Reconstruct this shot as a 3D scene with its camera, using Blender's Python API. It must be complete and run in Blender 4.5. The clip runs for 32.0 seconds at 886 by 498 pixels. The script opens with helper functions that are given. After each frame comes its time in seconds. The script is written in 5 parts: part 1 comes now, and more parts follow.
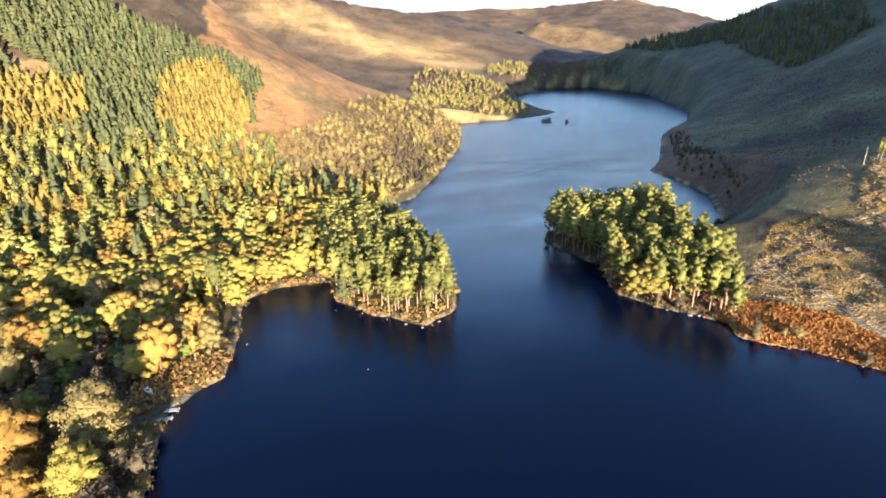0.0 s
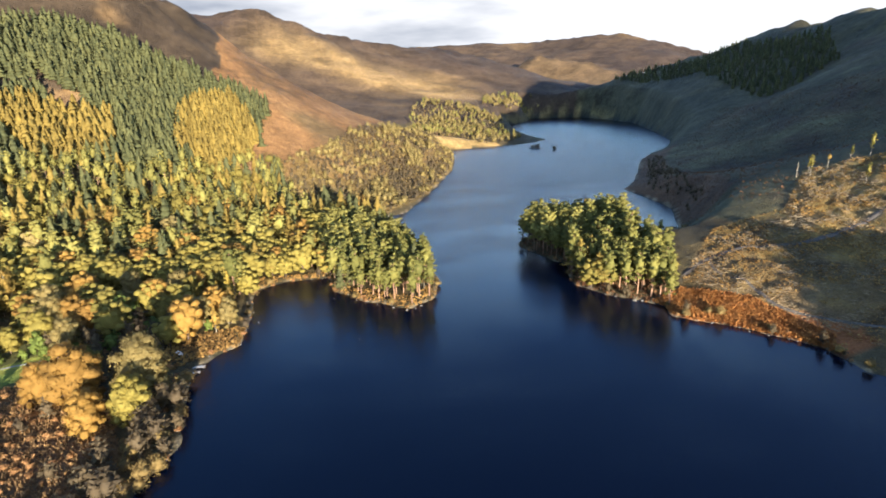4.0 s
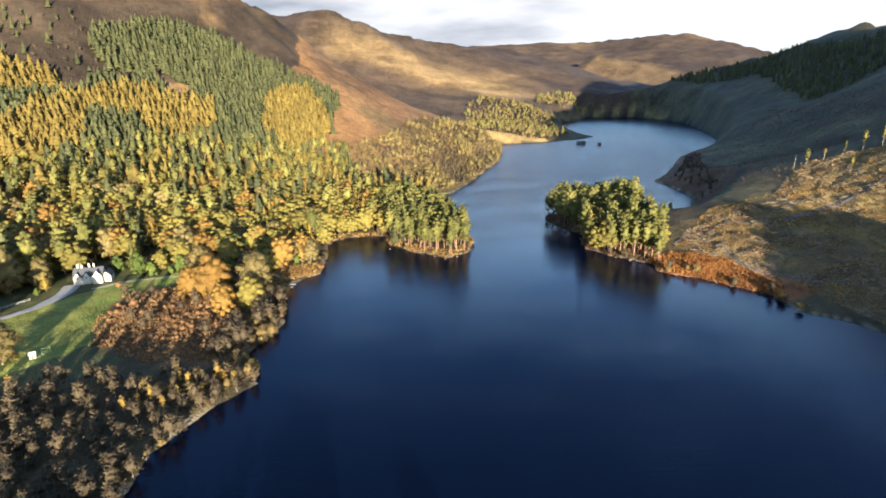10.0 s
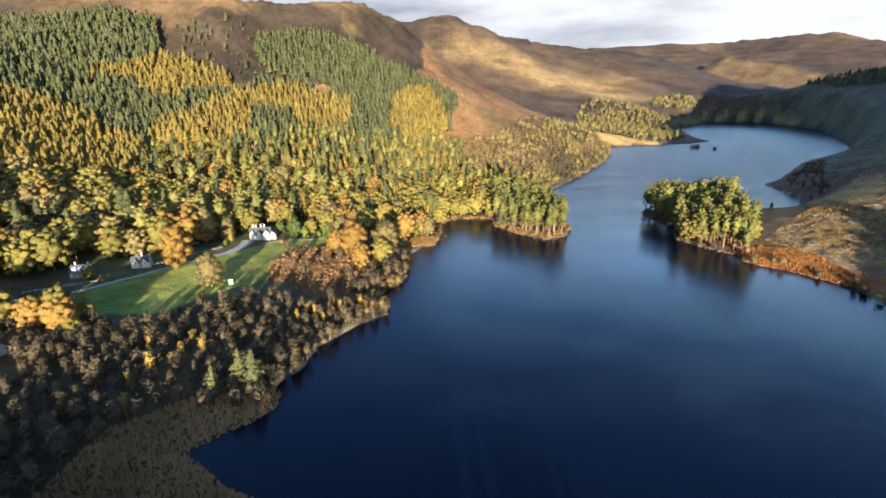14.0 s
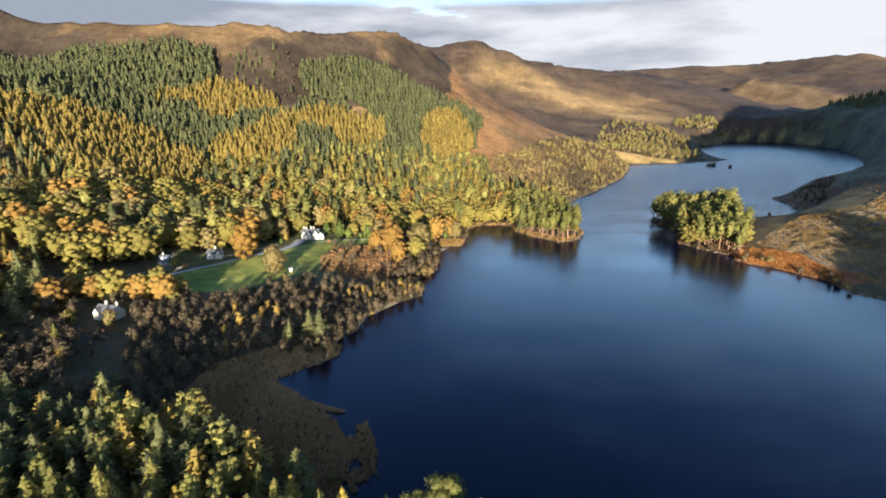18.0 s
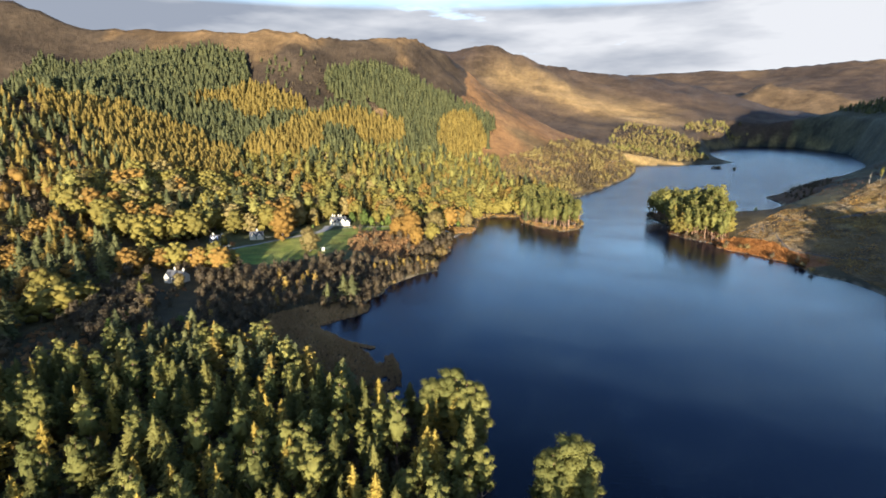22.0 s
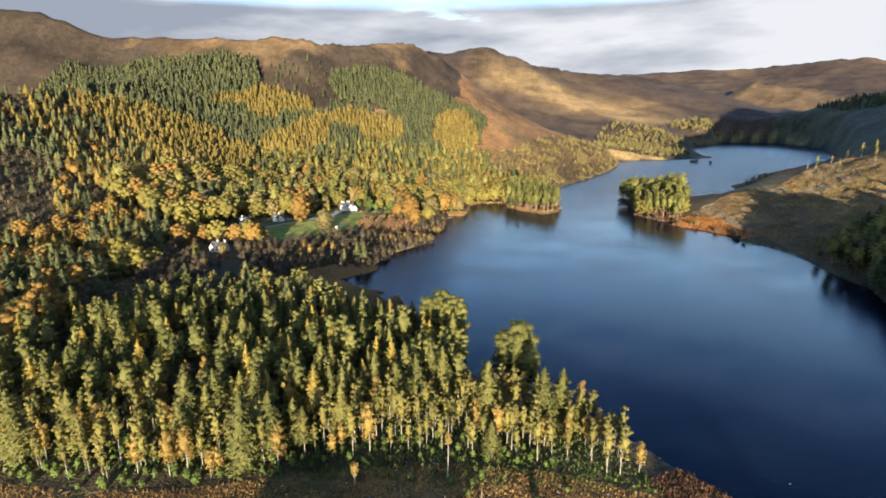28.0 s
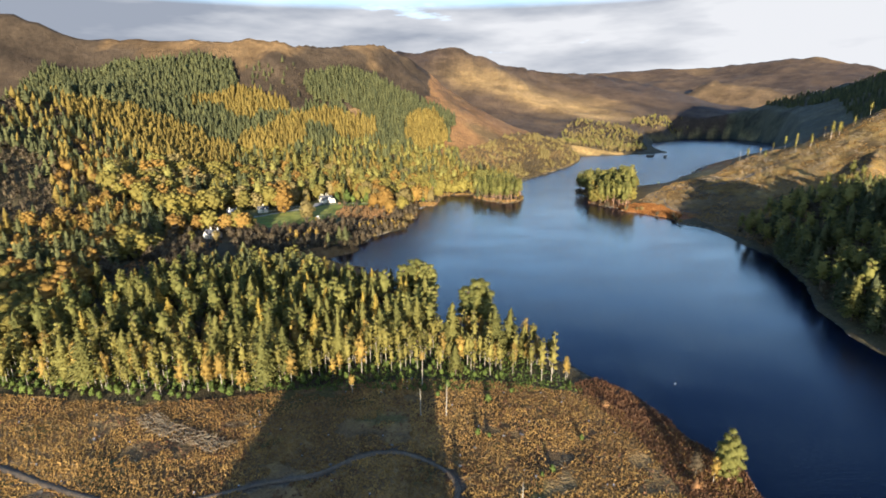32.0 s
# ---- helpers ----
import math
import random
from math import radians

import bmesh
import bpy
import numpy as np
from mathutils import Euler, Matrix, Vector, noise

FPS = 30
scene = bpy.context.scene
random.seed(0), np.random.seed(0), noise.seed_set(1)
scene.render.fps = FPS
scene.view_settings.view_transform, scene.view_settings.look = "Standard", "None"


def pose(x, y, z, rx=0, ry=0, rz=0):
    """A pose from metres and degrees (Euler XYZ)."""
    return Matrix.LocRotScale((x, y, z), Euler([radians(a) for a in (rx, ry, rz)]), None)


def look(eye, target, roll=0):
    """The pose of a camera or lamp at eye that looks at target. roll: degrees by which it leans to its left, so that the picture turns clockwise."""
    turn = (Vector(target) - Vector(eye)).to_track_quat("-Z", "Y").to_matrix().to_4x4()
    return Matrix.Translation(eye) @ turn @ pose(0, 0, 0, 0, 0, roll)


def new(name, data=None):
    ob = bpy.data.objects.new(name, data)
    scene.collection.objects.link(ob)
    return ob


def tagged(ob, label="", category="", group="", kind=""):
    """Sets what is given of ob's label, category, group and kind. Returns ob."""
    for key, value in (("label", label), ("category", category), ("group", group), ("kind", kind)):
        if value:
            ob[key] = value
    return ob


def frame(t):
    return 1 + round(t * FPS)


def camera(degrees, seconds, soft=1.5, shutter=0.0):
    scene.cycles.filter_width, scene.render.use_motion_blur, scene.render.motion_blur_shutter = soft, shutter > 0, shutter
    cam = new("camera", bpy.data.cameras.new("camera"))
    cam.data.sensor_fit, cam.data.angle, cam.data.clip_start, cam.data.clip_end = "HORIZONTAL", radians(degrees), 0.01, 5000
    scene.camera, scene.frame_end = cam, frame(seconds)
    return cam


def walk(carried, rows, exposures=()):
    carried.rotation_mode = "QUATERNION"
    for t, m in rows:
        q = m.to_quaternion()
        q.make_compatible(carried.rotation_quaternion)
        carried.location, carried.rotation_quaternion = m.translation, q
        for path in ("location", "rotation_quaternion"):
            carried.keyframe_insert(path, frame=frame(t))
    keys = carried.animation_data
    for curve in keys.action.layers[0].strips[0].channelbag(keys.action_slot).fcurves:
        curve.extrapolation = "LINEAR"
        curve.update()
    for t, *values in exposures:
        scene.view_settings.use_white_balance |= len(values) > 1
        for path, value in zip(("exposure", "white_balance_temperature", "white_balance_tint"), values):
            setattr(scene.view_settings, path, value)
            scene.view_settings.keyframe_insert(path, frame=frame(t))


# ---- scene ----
cam = camera(78.8, 32.0, soft=1.75)
PATH = [
    (0.0, look((7.19, 2.03, 93.99), (33.85, 92.09, 59.66), -1.11)),
    (0.5, look((6.64, -2.87, 93.69), (34.56, 87.06, 60.05), -1.11)),
    (1.0, look((6.17, -7.81, 93.42), (36.24, 82.89, 63.92), -1.24)),
    (1.5, look((5.75, -12.78, 93.18), (37.17, 77.55, 63.96), -1.19)),
    (2.0, look((5.37, -17.78, 92.97), (36.95, 72.48, 63.71), -1.23)),
    (2.5, look((4.99, -22.82, 92.78), (34.61, 68.11, 63.58), -1.17)),
    (3.0, look((4.61, -27.91, 92.61), (33.36, 63.31, 63.42), -1.18)),
    (3.5, look((4.21, -33.05, 92.47), (31.23, 58.71, 63.31), -1.16)),
    (5.5, look((2.33, -54.13, 92.05), (30.09, 37.37, 62.77), -1.51)),
    (6.0, look((1.77, -59.53, 91.98), (29.99, 31.81, 62.65), -1.34)),
    (6.5, look((1.18, -64.98, 91.93), (27.34, 26.97, 62.61), -1.21)),
    (7.0, look((0.56, -70.49, 91.88), (24.16, 22.12, 62.45), -1.02)),
    (7.5, look((-0.09, -76.05, 91.83), (22.11, 16.92, 62.43), -0.90)),
    (8.0, look((-0.76, -81.65, 91.80), (20.76, 11.47, 62.39), -0.71)),
    (8.5, look((-1.44, -87.31, 91.77), (20.12, 5.81, 62.38), -0.63)),
    (9.0, look((-2.13, -93.00, 91.74), (19.44, 0.11, 62.33), -0.56)),
    (9.5, look((-2.81, -98.74, 91.72), (17.80, -5.39, 62.39), -0.52)),
    (10.0, look((-3.49, -104.52, 91.70), (13.95, -10.51, 62.40), -0.44)),
    (10.5, look((-4.16, -110.33, 91.68), (8.71, -15.58, 62.39), -0.36)),
    (11.0, look((-4.79, -116.17, 91.66), (3.91, -20.95, 62.36), -0.37)),
    (11.5, look((-5.40, -122.04, 91.64), (0.00, -26.58, 62.32), -0.32)),
    (12.0, look((-5.97, -127.93, 91.61), (-3.35, -32.36, 62.27), -0.30)),
    (12.5, look((-6.49, -133.84, 91.59), (-5.43, -38.25, 62.24), -0.29)),
    (13.0, look((-6.96, -139.76, 91.56), (-7.12, -44.16, 62.23), -0.26)),
    (13.5, look((-7.37, -145.69, 91.53), (-8.26, -50.07, 62.28), -0.17)),
    (14.0, look((-7.71, -151.64, 91.49), (-9.42, -55.90, 62.64), -0.15)),
    (14.5, look((-7.99, -157.58, 91.45), (-10.88, -61.54, 63.72), -0.14)),
    (16.5, look((-8.36, -181.29, 91.23), (-13.82, -84.63, 66.18), -0.32)),
    (17.0, look((-8.26, -187.18, 91.16), (-14.00, -90.52, 66.18), -0.35)),
    (17.5, look((-8.08, -193.05, 91.09), (-14.02, -96.41, 66.07), -0.29)),
    (18.0, look((-7.82, -198.89, 91.01), (-14.03, -102.32, 65.82), -0.29)),
    (18.5, look((-7.50, -204.71, 90.93), (-14.15, -108.19, 65.64), -0.28)),
    (19.0, look((-7.10, -210.50, 90.83), (-14.29, -114.00, 65.60), -0.24)),
    (19.5, look((-6.63, -216.25, 90.74), (-14.25, -119.79, 65.51), -0.24)),
    (20.0, look((-6.11, -221.97, 90.64), (-14.00, -125.49, 65.54), -0.20)),
    (20.5, look((-5.53, -227.65, 90.53), (-13.58, -131.16, 65.55), -0.07)),
    (21.0, look((-4.90, -233.30, 90.42), (-13.20, -136.80, 65.52), 0.05)),
    (21.5, look((-4.23, -238.90, 90.31), (-12.83, -142.41, 65.49), 0.11)),
    (22.0, look((-3.52, -244.47, 90.19), (-12.42, -147.97, 65.51), 0.12)),
    (22.5, look((-2.78, -250.00, 90.07), (-11.92, -153.50, 65.47), 0.11)),
    (23.0, look((-2.03, -255.49, 89.95), (-11.42, -159.00, 65.42), 0.17)),
    (23.5, look((-1.26, -260.94, 89.83), (-10.83, -164.45, 65.38), 0.13)),
    (24.0, look((-0.49, -266.36, 89.71), (-8.98, -169.75, 65.31), 0.21)),
    (24.5, look((0.27, -271.75, 89.58), (-5.51, -174.93, 65.23), 0.10)),
    (25.0, look((1.03, -277.10, 89.47), (-4.85, -180.29, 65.12), 0.07)),
    (25.5, look((1.77, -282.44, 89.35), (-4.20, -185.61, 65.07), 0.01)),
    (27.5, look((4.43, -303.64, 88.93), (-2.21, -206.92, 64.41), -0.25)),
    (28.0, look((5.01, -308.94, 88.85), (-3.59, -212.39, 64.26), -0.34)),
    (28.5, look((5.55, -314.25, 88.77), (-3.33, -217.74, 64.15), -0.35)),
    (29.0, look((6.05, -319.60, 88.71), (-1.42, -222.96, 64.08), -0.44)),
    (29.5, look((6.53, -324.98, 88.66), (-0.38, -228.31, 63.99), -0.52)),
    (30.0, look((6.98, -330.40, 88.62), (-0.40, -233.80, 63.88), -0.54)),
    (30.5, look((7.43, -335.90, 88.61), (0.00, -239.30, 63.81), -0.57)),
    (31.0, look((7.87, -341.46, 88.61), (1.05, -244.82, 63.84), -0.59)),
    (31.5, look((8.33, -347.12, 88.63), (3.21, -250.38, 63.85), -0.60)),
    (32.0, look((8.83, -352.89, 88.67), (5.20, -256.09, 63.85), -0.63)),
]
EXPOSURE = [(0.0, 2.85, 6450, 11), (1.0, 2.75, 6450, 11), (2.0, 2.38, 6450, 11), (3.0, 2.3, 6430, 11), (6.0, 2.3, 6400, 11), (14.0, 2.2, 6350, 11),
            (20.0, 2.0, 6330, 11), (32.0, 2.0, 6400, 11)]
walk(cam, PATH, EXPOSURE)

# ---- world, sun ----
SUN_HEIGHT = 7.6
world = bpy.data.worlds.new("sky")
scene.world = world
world.use_nodes = True
wn, wl = world.node_tree.nodes, world.node_tree.links
wn.clear()
w_out, w_bg, w_sky = wn.new("ShaderNodeOutputWorld"), wn.new("ShaderNodeBackground"), wn.new("ShaderNodeTexSky")
w_sky.sky_type, w_sky.sun_disc = "NISHITA", False
w_sky.sun_elevation, w_sky.sun_rotation = radians(SUN_HEIGHT), radians(177)
w_sky.air_density, w_sky.dust_density, w_sky.ozone_density = 0.6, 2.0, 4.0
w_co, w_map, w_noise = wn.new("ShaderNodeTexCoord"), wn.new("ShaderNodeMapping"), wn.new("ShaderNodeTexNoise")
w_map.inputs["Scale"].default_value = (1.0, 1.0, 5.0)
w_map.inputs["Location"].default_value = (0.35, 0.2, 0.1)
w_noise.inputs["Scale"].default_value, w_noise.inputs["Detail"].default_value = 2.3, 7
w_noise.inputs["Roughness"].default_value = 0.55
w_cover = wn.new("ShaderNodeValToRGB")
w_cover.color_ramp.elements[0].position, w_cover.color_ramp.elements[1].position = 0.14, 0.38
w_noise2 = wn.new("ShaderNodeTexNoise")
w_noise2.inputs["Scale"].default_value, w_noise2.inputs["Detail"].default_value = 4.0, 5
w_cloud = wn.new("ShaderNodeValToRGB")
w_cloud.color_ramp.elements[0].position, w_cloud.color_ramp.elements[0].color = 0.36, (0.7, 0.78, 0.93, 1)
w_cloud.color_ramp.elements[1].position, w_cloud.color_ramp.elements[1].color = 0.66, (1.66, 1.69, 1.74, 1)
w_mix = wn.new("ShaderNodeMix")
w_mix.data_type = "RGBA"
wl.new(w_co.outputs["Generated"], w_map.inputs["Vector"])
wl.new(w_map.outputs["Vector"], w_noise.inputs["Vector"])
wl.new(w_map.outputs["Vector"], w_noise2.inputs["Vector"])
wl.new(w_noise.outputs["Fac"], w_cover.inputs["Fac"])
w_side = wn.new("ShaderNodeMath")
w_side.operation, w_side.inputs[1].default_value = "MULTIPLY_ADD", 0.4
wl.new(w_noise2.outputs["Fac"], w_side.inputs[2])
wl.new(w_side.outputs[0], w_cloud.inputs["Fac"])
w_up, w_low, w_both = wn.new("ShaderNodeSeparateXYZ"), wn.new("ShaderNodeMapRange"), wn.new("ShaderNodeMath")
w_low.inputs["From Min"].default_value, w_low.inputs["From Max"].default_value = 0.165, 0.24
w_low.inputs["To Min"].default_value, w_low.inputs["To Max"].default_value = 1.0, 0.05
w_both.operation = "MULTIPLY"
wl.new(w_co.outputs["Generated"], w_up.inputs["Vector"])
wl.new(w_up.outputs["Z"], w_low.inputs["Value"])
wl.new(w_up.outputs["X"], w_side.inputs[0])
wl.new(w_cover.outputs["Color"], w_both.inputs[0])
wl.new(w_low.outputs["Result"], w_both.inputs[1])
wl.new(w_both.outputs[0], w_mix.inputs["Factor"])
# bright blue band low in the sky, added to brighten the water's reflection
w_glow, w_band = wn.new("ShaderNodeMix"), wn.new("ShaderNodeMapRange")
w_glow.data_type, w_band.interpolation_type = "RGBA", "SMOOTHSTEP"
w_glow.inputs["B"].default_value = (5.4, 9.6, 13.2, 1)
w_band.inputs["From Min"].default_value, w_band.inputs["From Max"].default_value = 0.12, 0.38
w_band.inputs["To Min"].default_value, w_band.inputs["To Max"].default_value = 1.0, 0.0
wl.new(w_up.outputs["Z"], w_band.inputs["Value"])
wl.new(w_band.outputs["Result"], w_glow.inputs["Factor"])
wl.new(w_sky.outputs["Color"], w_glow.inputs["A"])
wl.new(w_glow.outputs["Result"], w_mix.inputs["A"])
wl.new(w_cloud.outputs["Color"], w_mix.inputs["B"])
wl.new(w_mix.outputs["Result"], w_bg.inputs["Color"])
w_bg.inputs["Strength"].default_value = 0.13
wl.new(w_bg.outputs["Background"], w_out.inputs["Surface"])

sun = new("sun", bpy.data.lights.new("sun", "SUN"))
sun.data.energy, sun.data.angle, sun.data.color = 4.8, radians(0.5), (1.0, 0.91, 0.77)
sun.matrix_world = look((0, 0, 300), (-0.05, 1, 300 - math.tan(radians(SUN_HEIGHT))))

# ---- materials ----
def surface(name, dark, light, size=1.0, rough=0.85, bump=0.3, fine=6.0, attribute="", per_object=0.0, leaf=0.0, metal=0.0,
            spread=0.35):
    """A two-scale noise surface between two colours. attribute: a mesh attribute that shifts the mix (tint) or gives the
    colour (zone). leaf: the share of light that passes through."""
    m = bpy.data.materials.new(name)
    m.use_nodes = True
    n, l = m.node_tree.nodes, m.node_tree.links
    n.clear()
    out, bsdf = n.new("ShaderNodeOutputMaterial"), n.new("ShaderNodeBsdfPrincipled")
    geo = n.new("ShaderNodeNewGeometry")
    big, small = n.new("ShaderNodeTexNoise"), n.new("ShaderNodeTexNoise")
    big.inputs["Scale"].default_value, big.inputs["Detail"].default_value = 1.0 / size, 4
    small.inputs["Scale"].default_value, small.inputs["Detail"].default_value = fine / size, 3
    where = n.new("ShaderNodeTexCoord").outputs["Object"] if per_object else geo.outputs["Position"]
    l.new(where, big.inputs["Vector"])
    l.new(where, small.inputs["Vector"])
    add = n.new("ShaderNodeMath")
    add.operation = "ADD"
    l.new(big.outputs["Fac"], add.inputs[0])
    l.new(small.outputs["Fac"], add.inputs[1])
    fac = n.new("ShaderNodeMapRange")
    fac.inputs["From Min"].default_value, fac.inputs["From Max"].default_value = 1 - spread, 1 + spread
    l.new(add.outputs[0], fac.inputs["Value"])
    value = fac.outputs["Result"]
    if attribute == "tint" or per_object:
        if attribute == "tint":
            extra = n.new("ShaderNodeAttribute")
            extra.attribute_name = "tint"
            source = extra.outputs["Fac"]
        else:
            source = n.new("ShaderNodeObjectInfo").outputs["Random"]
        blend = n.new("ShaderNodeMix")
        blend.inputs["Factor"].default_value = per_object or 0.65
        l.new(value, blend.inputs["A"])
        l.new(source, blend.inputs["B"])
        value = blend.outputs["Result"]
    colour = n.new("ShaderNodeMix")
    colour.data_type = "RGBA"
    colour.inputs["A"].default_value, colour.inputs["B"].default_value = (*dark, 1), (*light, 1)
    l.new(value, colour.inputs["Factor"])
    result = colour.outputs["Result"]
    if attribute == "zone":
        broad, fade = n.new("ShaderNodeTexNoise"), n.new("ShaderNodeMapRange")
        broad.inputs["Scale"].default_value, broad.inputs["Detail"].default_value = 0.012, 9
        broad.inputs["Roughness"].default_value = 0.68
        fade.inputs["From Min"].default_value, fade.inputs["From Max"].default_value = 0.36, 0.64
        fade.inputs["To Min"].default_value, fade.inputs["To Max"].default_value = 0.5, 1.35
        l.new(geo.outputs["Position"], broad.inputs["Vector"])
        l.new(broad.outputs["Fac"], fade.inputs["Value"])
        patchy = n.new("ShaderNodeVectorMath")
        patchy.operation = "SCALE"
        l.new(result, patchy.inputs[0])
        l.new(fade.outputs["Result"], patchy.inputs["Scale"])
        result = patchy.outputs["Vector"]
        relief = n.new("ShaderNodeBump")
        relief.inputs["Strength"].default_value, relief.inputs["Distance"].default_value = 0.55, 14.0
        l.new(broad.outputs["Fac"], relief.inputs["Height"])
    if attribute == "zone":
        zone = n.new("ShaderNodeAttribute")
        zone.attribute_name = "zone"
        times = n.new("ShaderNodeMix")
        times.data_type, times.blend_type = "RGBA", "MULTIPLY"
        times.inputs["Factor"].default_value = 1
        l.new(zone.outputs["Color"], times.inputs["A"])
        l.new(result, times.inputs["B"])
        result = times.outputs["Result"]
    l.new(result, bsdf.inputs["Base Color"])
    bsdf.inputs["Roughness"].default_value, bsdf.inputs["Metallic"].default_value = rough, metal
    bsdf.inputs["Specular IOR Level"].default_value = 0.5 if rough < 0.5 else 0.15
    if bump:
        b = n.new("ShaderNodeBump")
        b.inputs["Strength"].default_value, b.inputs["Distance"].default_value = bump, 0.15 * size
        l.new(add.outputs[0], b.inputs["Height"])
        if attribute == "zone":
            l.new(relief.outputs["Normal"], b.inputs["Normal"])
        l.new(b.outputs["Normal"], bsdf.inputs["Normal"])
    shader = bsdf.outputs["BSDF"]
    if leaf:
        thin, mix = n.new("ShaderNodeBsdfTranslucent"), n.new("ShaderNodeMixShader")
        l.new(result, thin.inputs["Color"])
        mix.inputs["Fac"].default_value = leaf
        l.new(shader, mix.inputs[1])
        l.new(thin.outputs["BSDF"], mix.inputs[2])
        shader = mix.outputs["Shader"]
    l.new(shader, out.inputs["Surface"])
    return m


def water_material():
    m = bpy.data.materials.new("loch_water")
    m.use_nodes = True
    n, l = m.node_tree.nodes, m.node_tree.links
    bsdf = n["Principled BSDF"]
    bsdf.inputs["Base Color"].default_value = (0.0008, 0.0026, 0.009, 1)
    bsdf.inputs["IOR"].default_value = 1.22
    geo = n.new("ShaderNodeNewGeometry")
    heights = []
    for scale, stretch, weight in ((0.5, (1.0, 2.6, 1.0), 0.55), (2.2, (1.0, 1.8, 1.0), 0.3), (0.02, (1.0, 1.6, 1.0), 2.0)):
        place, tex, mul = n.new("ShaderNodeMapping"), n.new("ShaderNodeTexNoise"), n.new("ShaderNodeMath")
        place.inputs["Scale"].default_value, place.inputs["Rotation"].default_value = stretch, (0, 0, radians(-8))
        tex.inputs["Scale"].default_value, tex.inputs["Detail"].default_value = scale, 3
        mul.operation, mul.inputs[1].default_value = "MULTIPLY", weight
        l.new(geo.outputs["Position"], place.inputs["Vector"])
        l.new(place.outputs["Vector"], tex.inputs["Vector"])
        l.new(tex.outputs["Fac"], mul.inputs[0])
        heights.append(mul.outputs[0])
    add = n.new("ShaderNodeMath")
    l.new(heights[0], add.inputs[0])
    l.new(heights[1], add.inputs[1])
    gust = n.new("ShaderNodeMath")
    gust.operation = "MULTIPLY"
    l.new(add.outputs[0], gust.inputs[0])
    l.new(heights[2], gust.inputs[1])
    # the wind ruffles the open upper loch more than the sheltered bay
    along, wind, chop = n.new("ShaderNodeSeparateXYZ"), n.new("ShaderNodeMapRange"), n.new("ShaderNodeMath")
    wind.interpolation_type = "SMOOTHSTEP"
    wind.inputs["From Min"].default_value, wind.inputs["From Max"].default_value = 120.0, 480.0
    wind.inputs["To Min"].default_value, wind.inputs["To Max"].default_value = 1.0, 4.0
    l.new(geo.outputs["Position"], along.inputs["Vector"])
    l.new(along.outputs["Y"], wind.inputs["Value"])
    chop.operation = "MULTIPLY"
    l.new(gust.outputs[0], chop.inputs[0])
    l.new(wind.outputs["Result"], chop.inputs[1])
    gust = chop
    ruffle = n.new("ShaderNodeMapRange")
    ruffle.interpolation_type = "SMOOTHSTEP"
    ruffle.inputs["From Min"].default_value, ruffle.inputs["From Max"].default_value = 100.0, 620.0
    ruffle.inputs["To Min"].default_value, ruffle.inputs["To Max"].default_value = 0.13, 0.24
    l.new(along.outputs["Y"], ruffle.inputs["Value"])
    l.new(ruffle.outputs["Result"], bsdf.inputs["Roughness"])
    b = n.new("ShaderNodeBump")
    b.inputs["Strength"].default_value, b.inputs["Distance"].default_value = 1.0, 0.11
    l.new(gust.outputs[0], b.inputs["Height"])
    l.new(b.outputs["Normal"], bsdf.inputs["Normal"])
    return m


BARK = surface("bark_brown", (0.05, 0.035, 0.025), (0.16, 0.11, 0.08), 0.8, bump=0.5)
BARK_PINE = surface("bark_pine", (0.12, 0.07, 0.045), (0.34, 0.2, 0.12), 0.8, bump=0.5)
BARK_PALE = surface("bark_pale", (0.12, 0.1, 0.076), (0.34, 0.285, 0.2), 0.7, bump=0.3)
LEAF = {  # dark and light tone of each kind's foliage
    "pine": ((0.08, 0.085, 0.024), (0.25, 0.222, 0.056)),
    # lighter copy of the pine tone, carrying the sunlight along the wood edge
    "young_pine": ((0.115, 0.1, 0.026), (0.3, 0.245, 0.06)),
    "spruce": ((0.073, 0.076, 0.022), (0.24, 0.207, 0.054)),
    "larch": ((0.24, 0.17, 0.036), (0.46, 0.33, 0.065)),
    "birch": ((0.22, 0.14, 0.036), (0.44, 0.29, 0.068)),
    "oak": ((0.125, 0.102, 0.025), (0.27, 0.214, 0.047)),
    "beech": ((0.175, 0.094, 0.024), (0.32, 0.188, 0.043)),
    "lime": ((0.165, 0.125, 0.045), (0.3, 0.225, 0.08)),
    "alder": ((0.066, 0.049, 0.03), (0.138, 0.1, 0.052)),
    "shrub": ((0.2, 0.1, 0.044), (0.42, 0.225, 0.09)),
    "willow": ((0.125, 0.085, 0.034), (0.25, 0.172, 0.06)),
    "holly": ((0.05, 0.074, 0.018), (0.165, 0.2, 0.042)),
}
LEAF_ONE = {k: surface("foliage_" + k, a, b, 0.9, bump=0, per_object=0.6, leaf=0.42, fine=3) for k, (a, b) in LEAF.items()}
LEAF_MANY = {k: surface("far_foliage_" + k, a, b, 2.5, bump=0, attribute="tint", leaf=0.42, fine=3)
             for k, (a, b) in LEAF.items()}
# far copies: pine brightened as sunlit, larch and spruce darkened for cloud shade
LEAF_MANY["larch"] = surface("shaded_far_larch", (0.155, 0.107, 0.027), (0.34, 0.242, 0.055), 2.5, bump=0, attribute="tint", leaf=0.42, fine=3)
LEAF_MANY["pine"] = surface("sunlit_far_pine", (0.105, 0.1, 0.028), (0.31, 0.268, 0.07), 2.5, bump=0, attribute="tint", leaf=0.42, fine=3)
LEAF_MANY["spruce"] = surface("shaded_far_spruce", (0.048, 0.056, 0.026), (0.18, 0.17, 0.06), 2.5, bump=0, attribute="tint", leaf=0.42, fine=3)
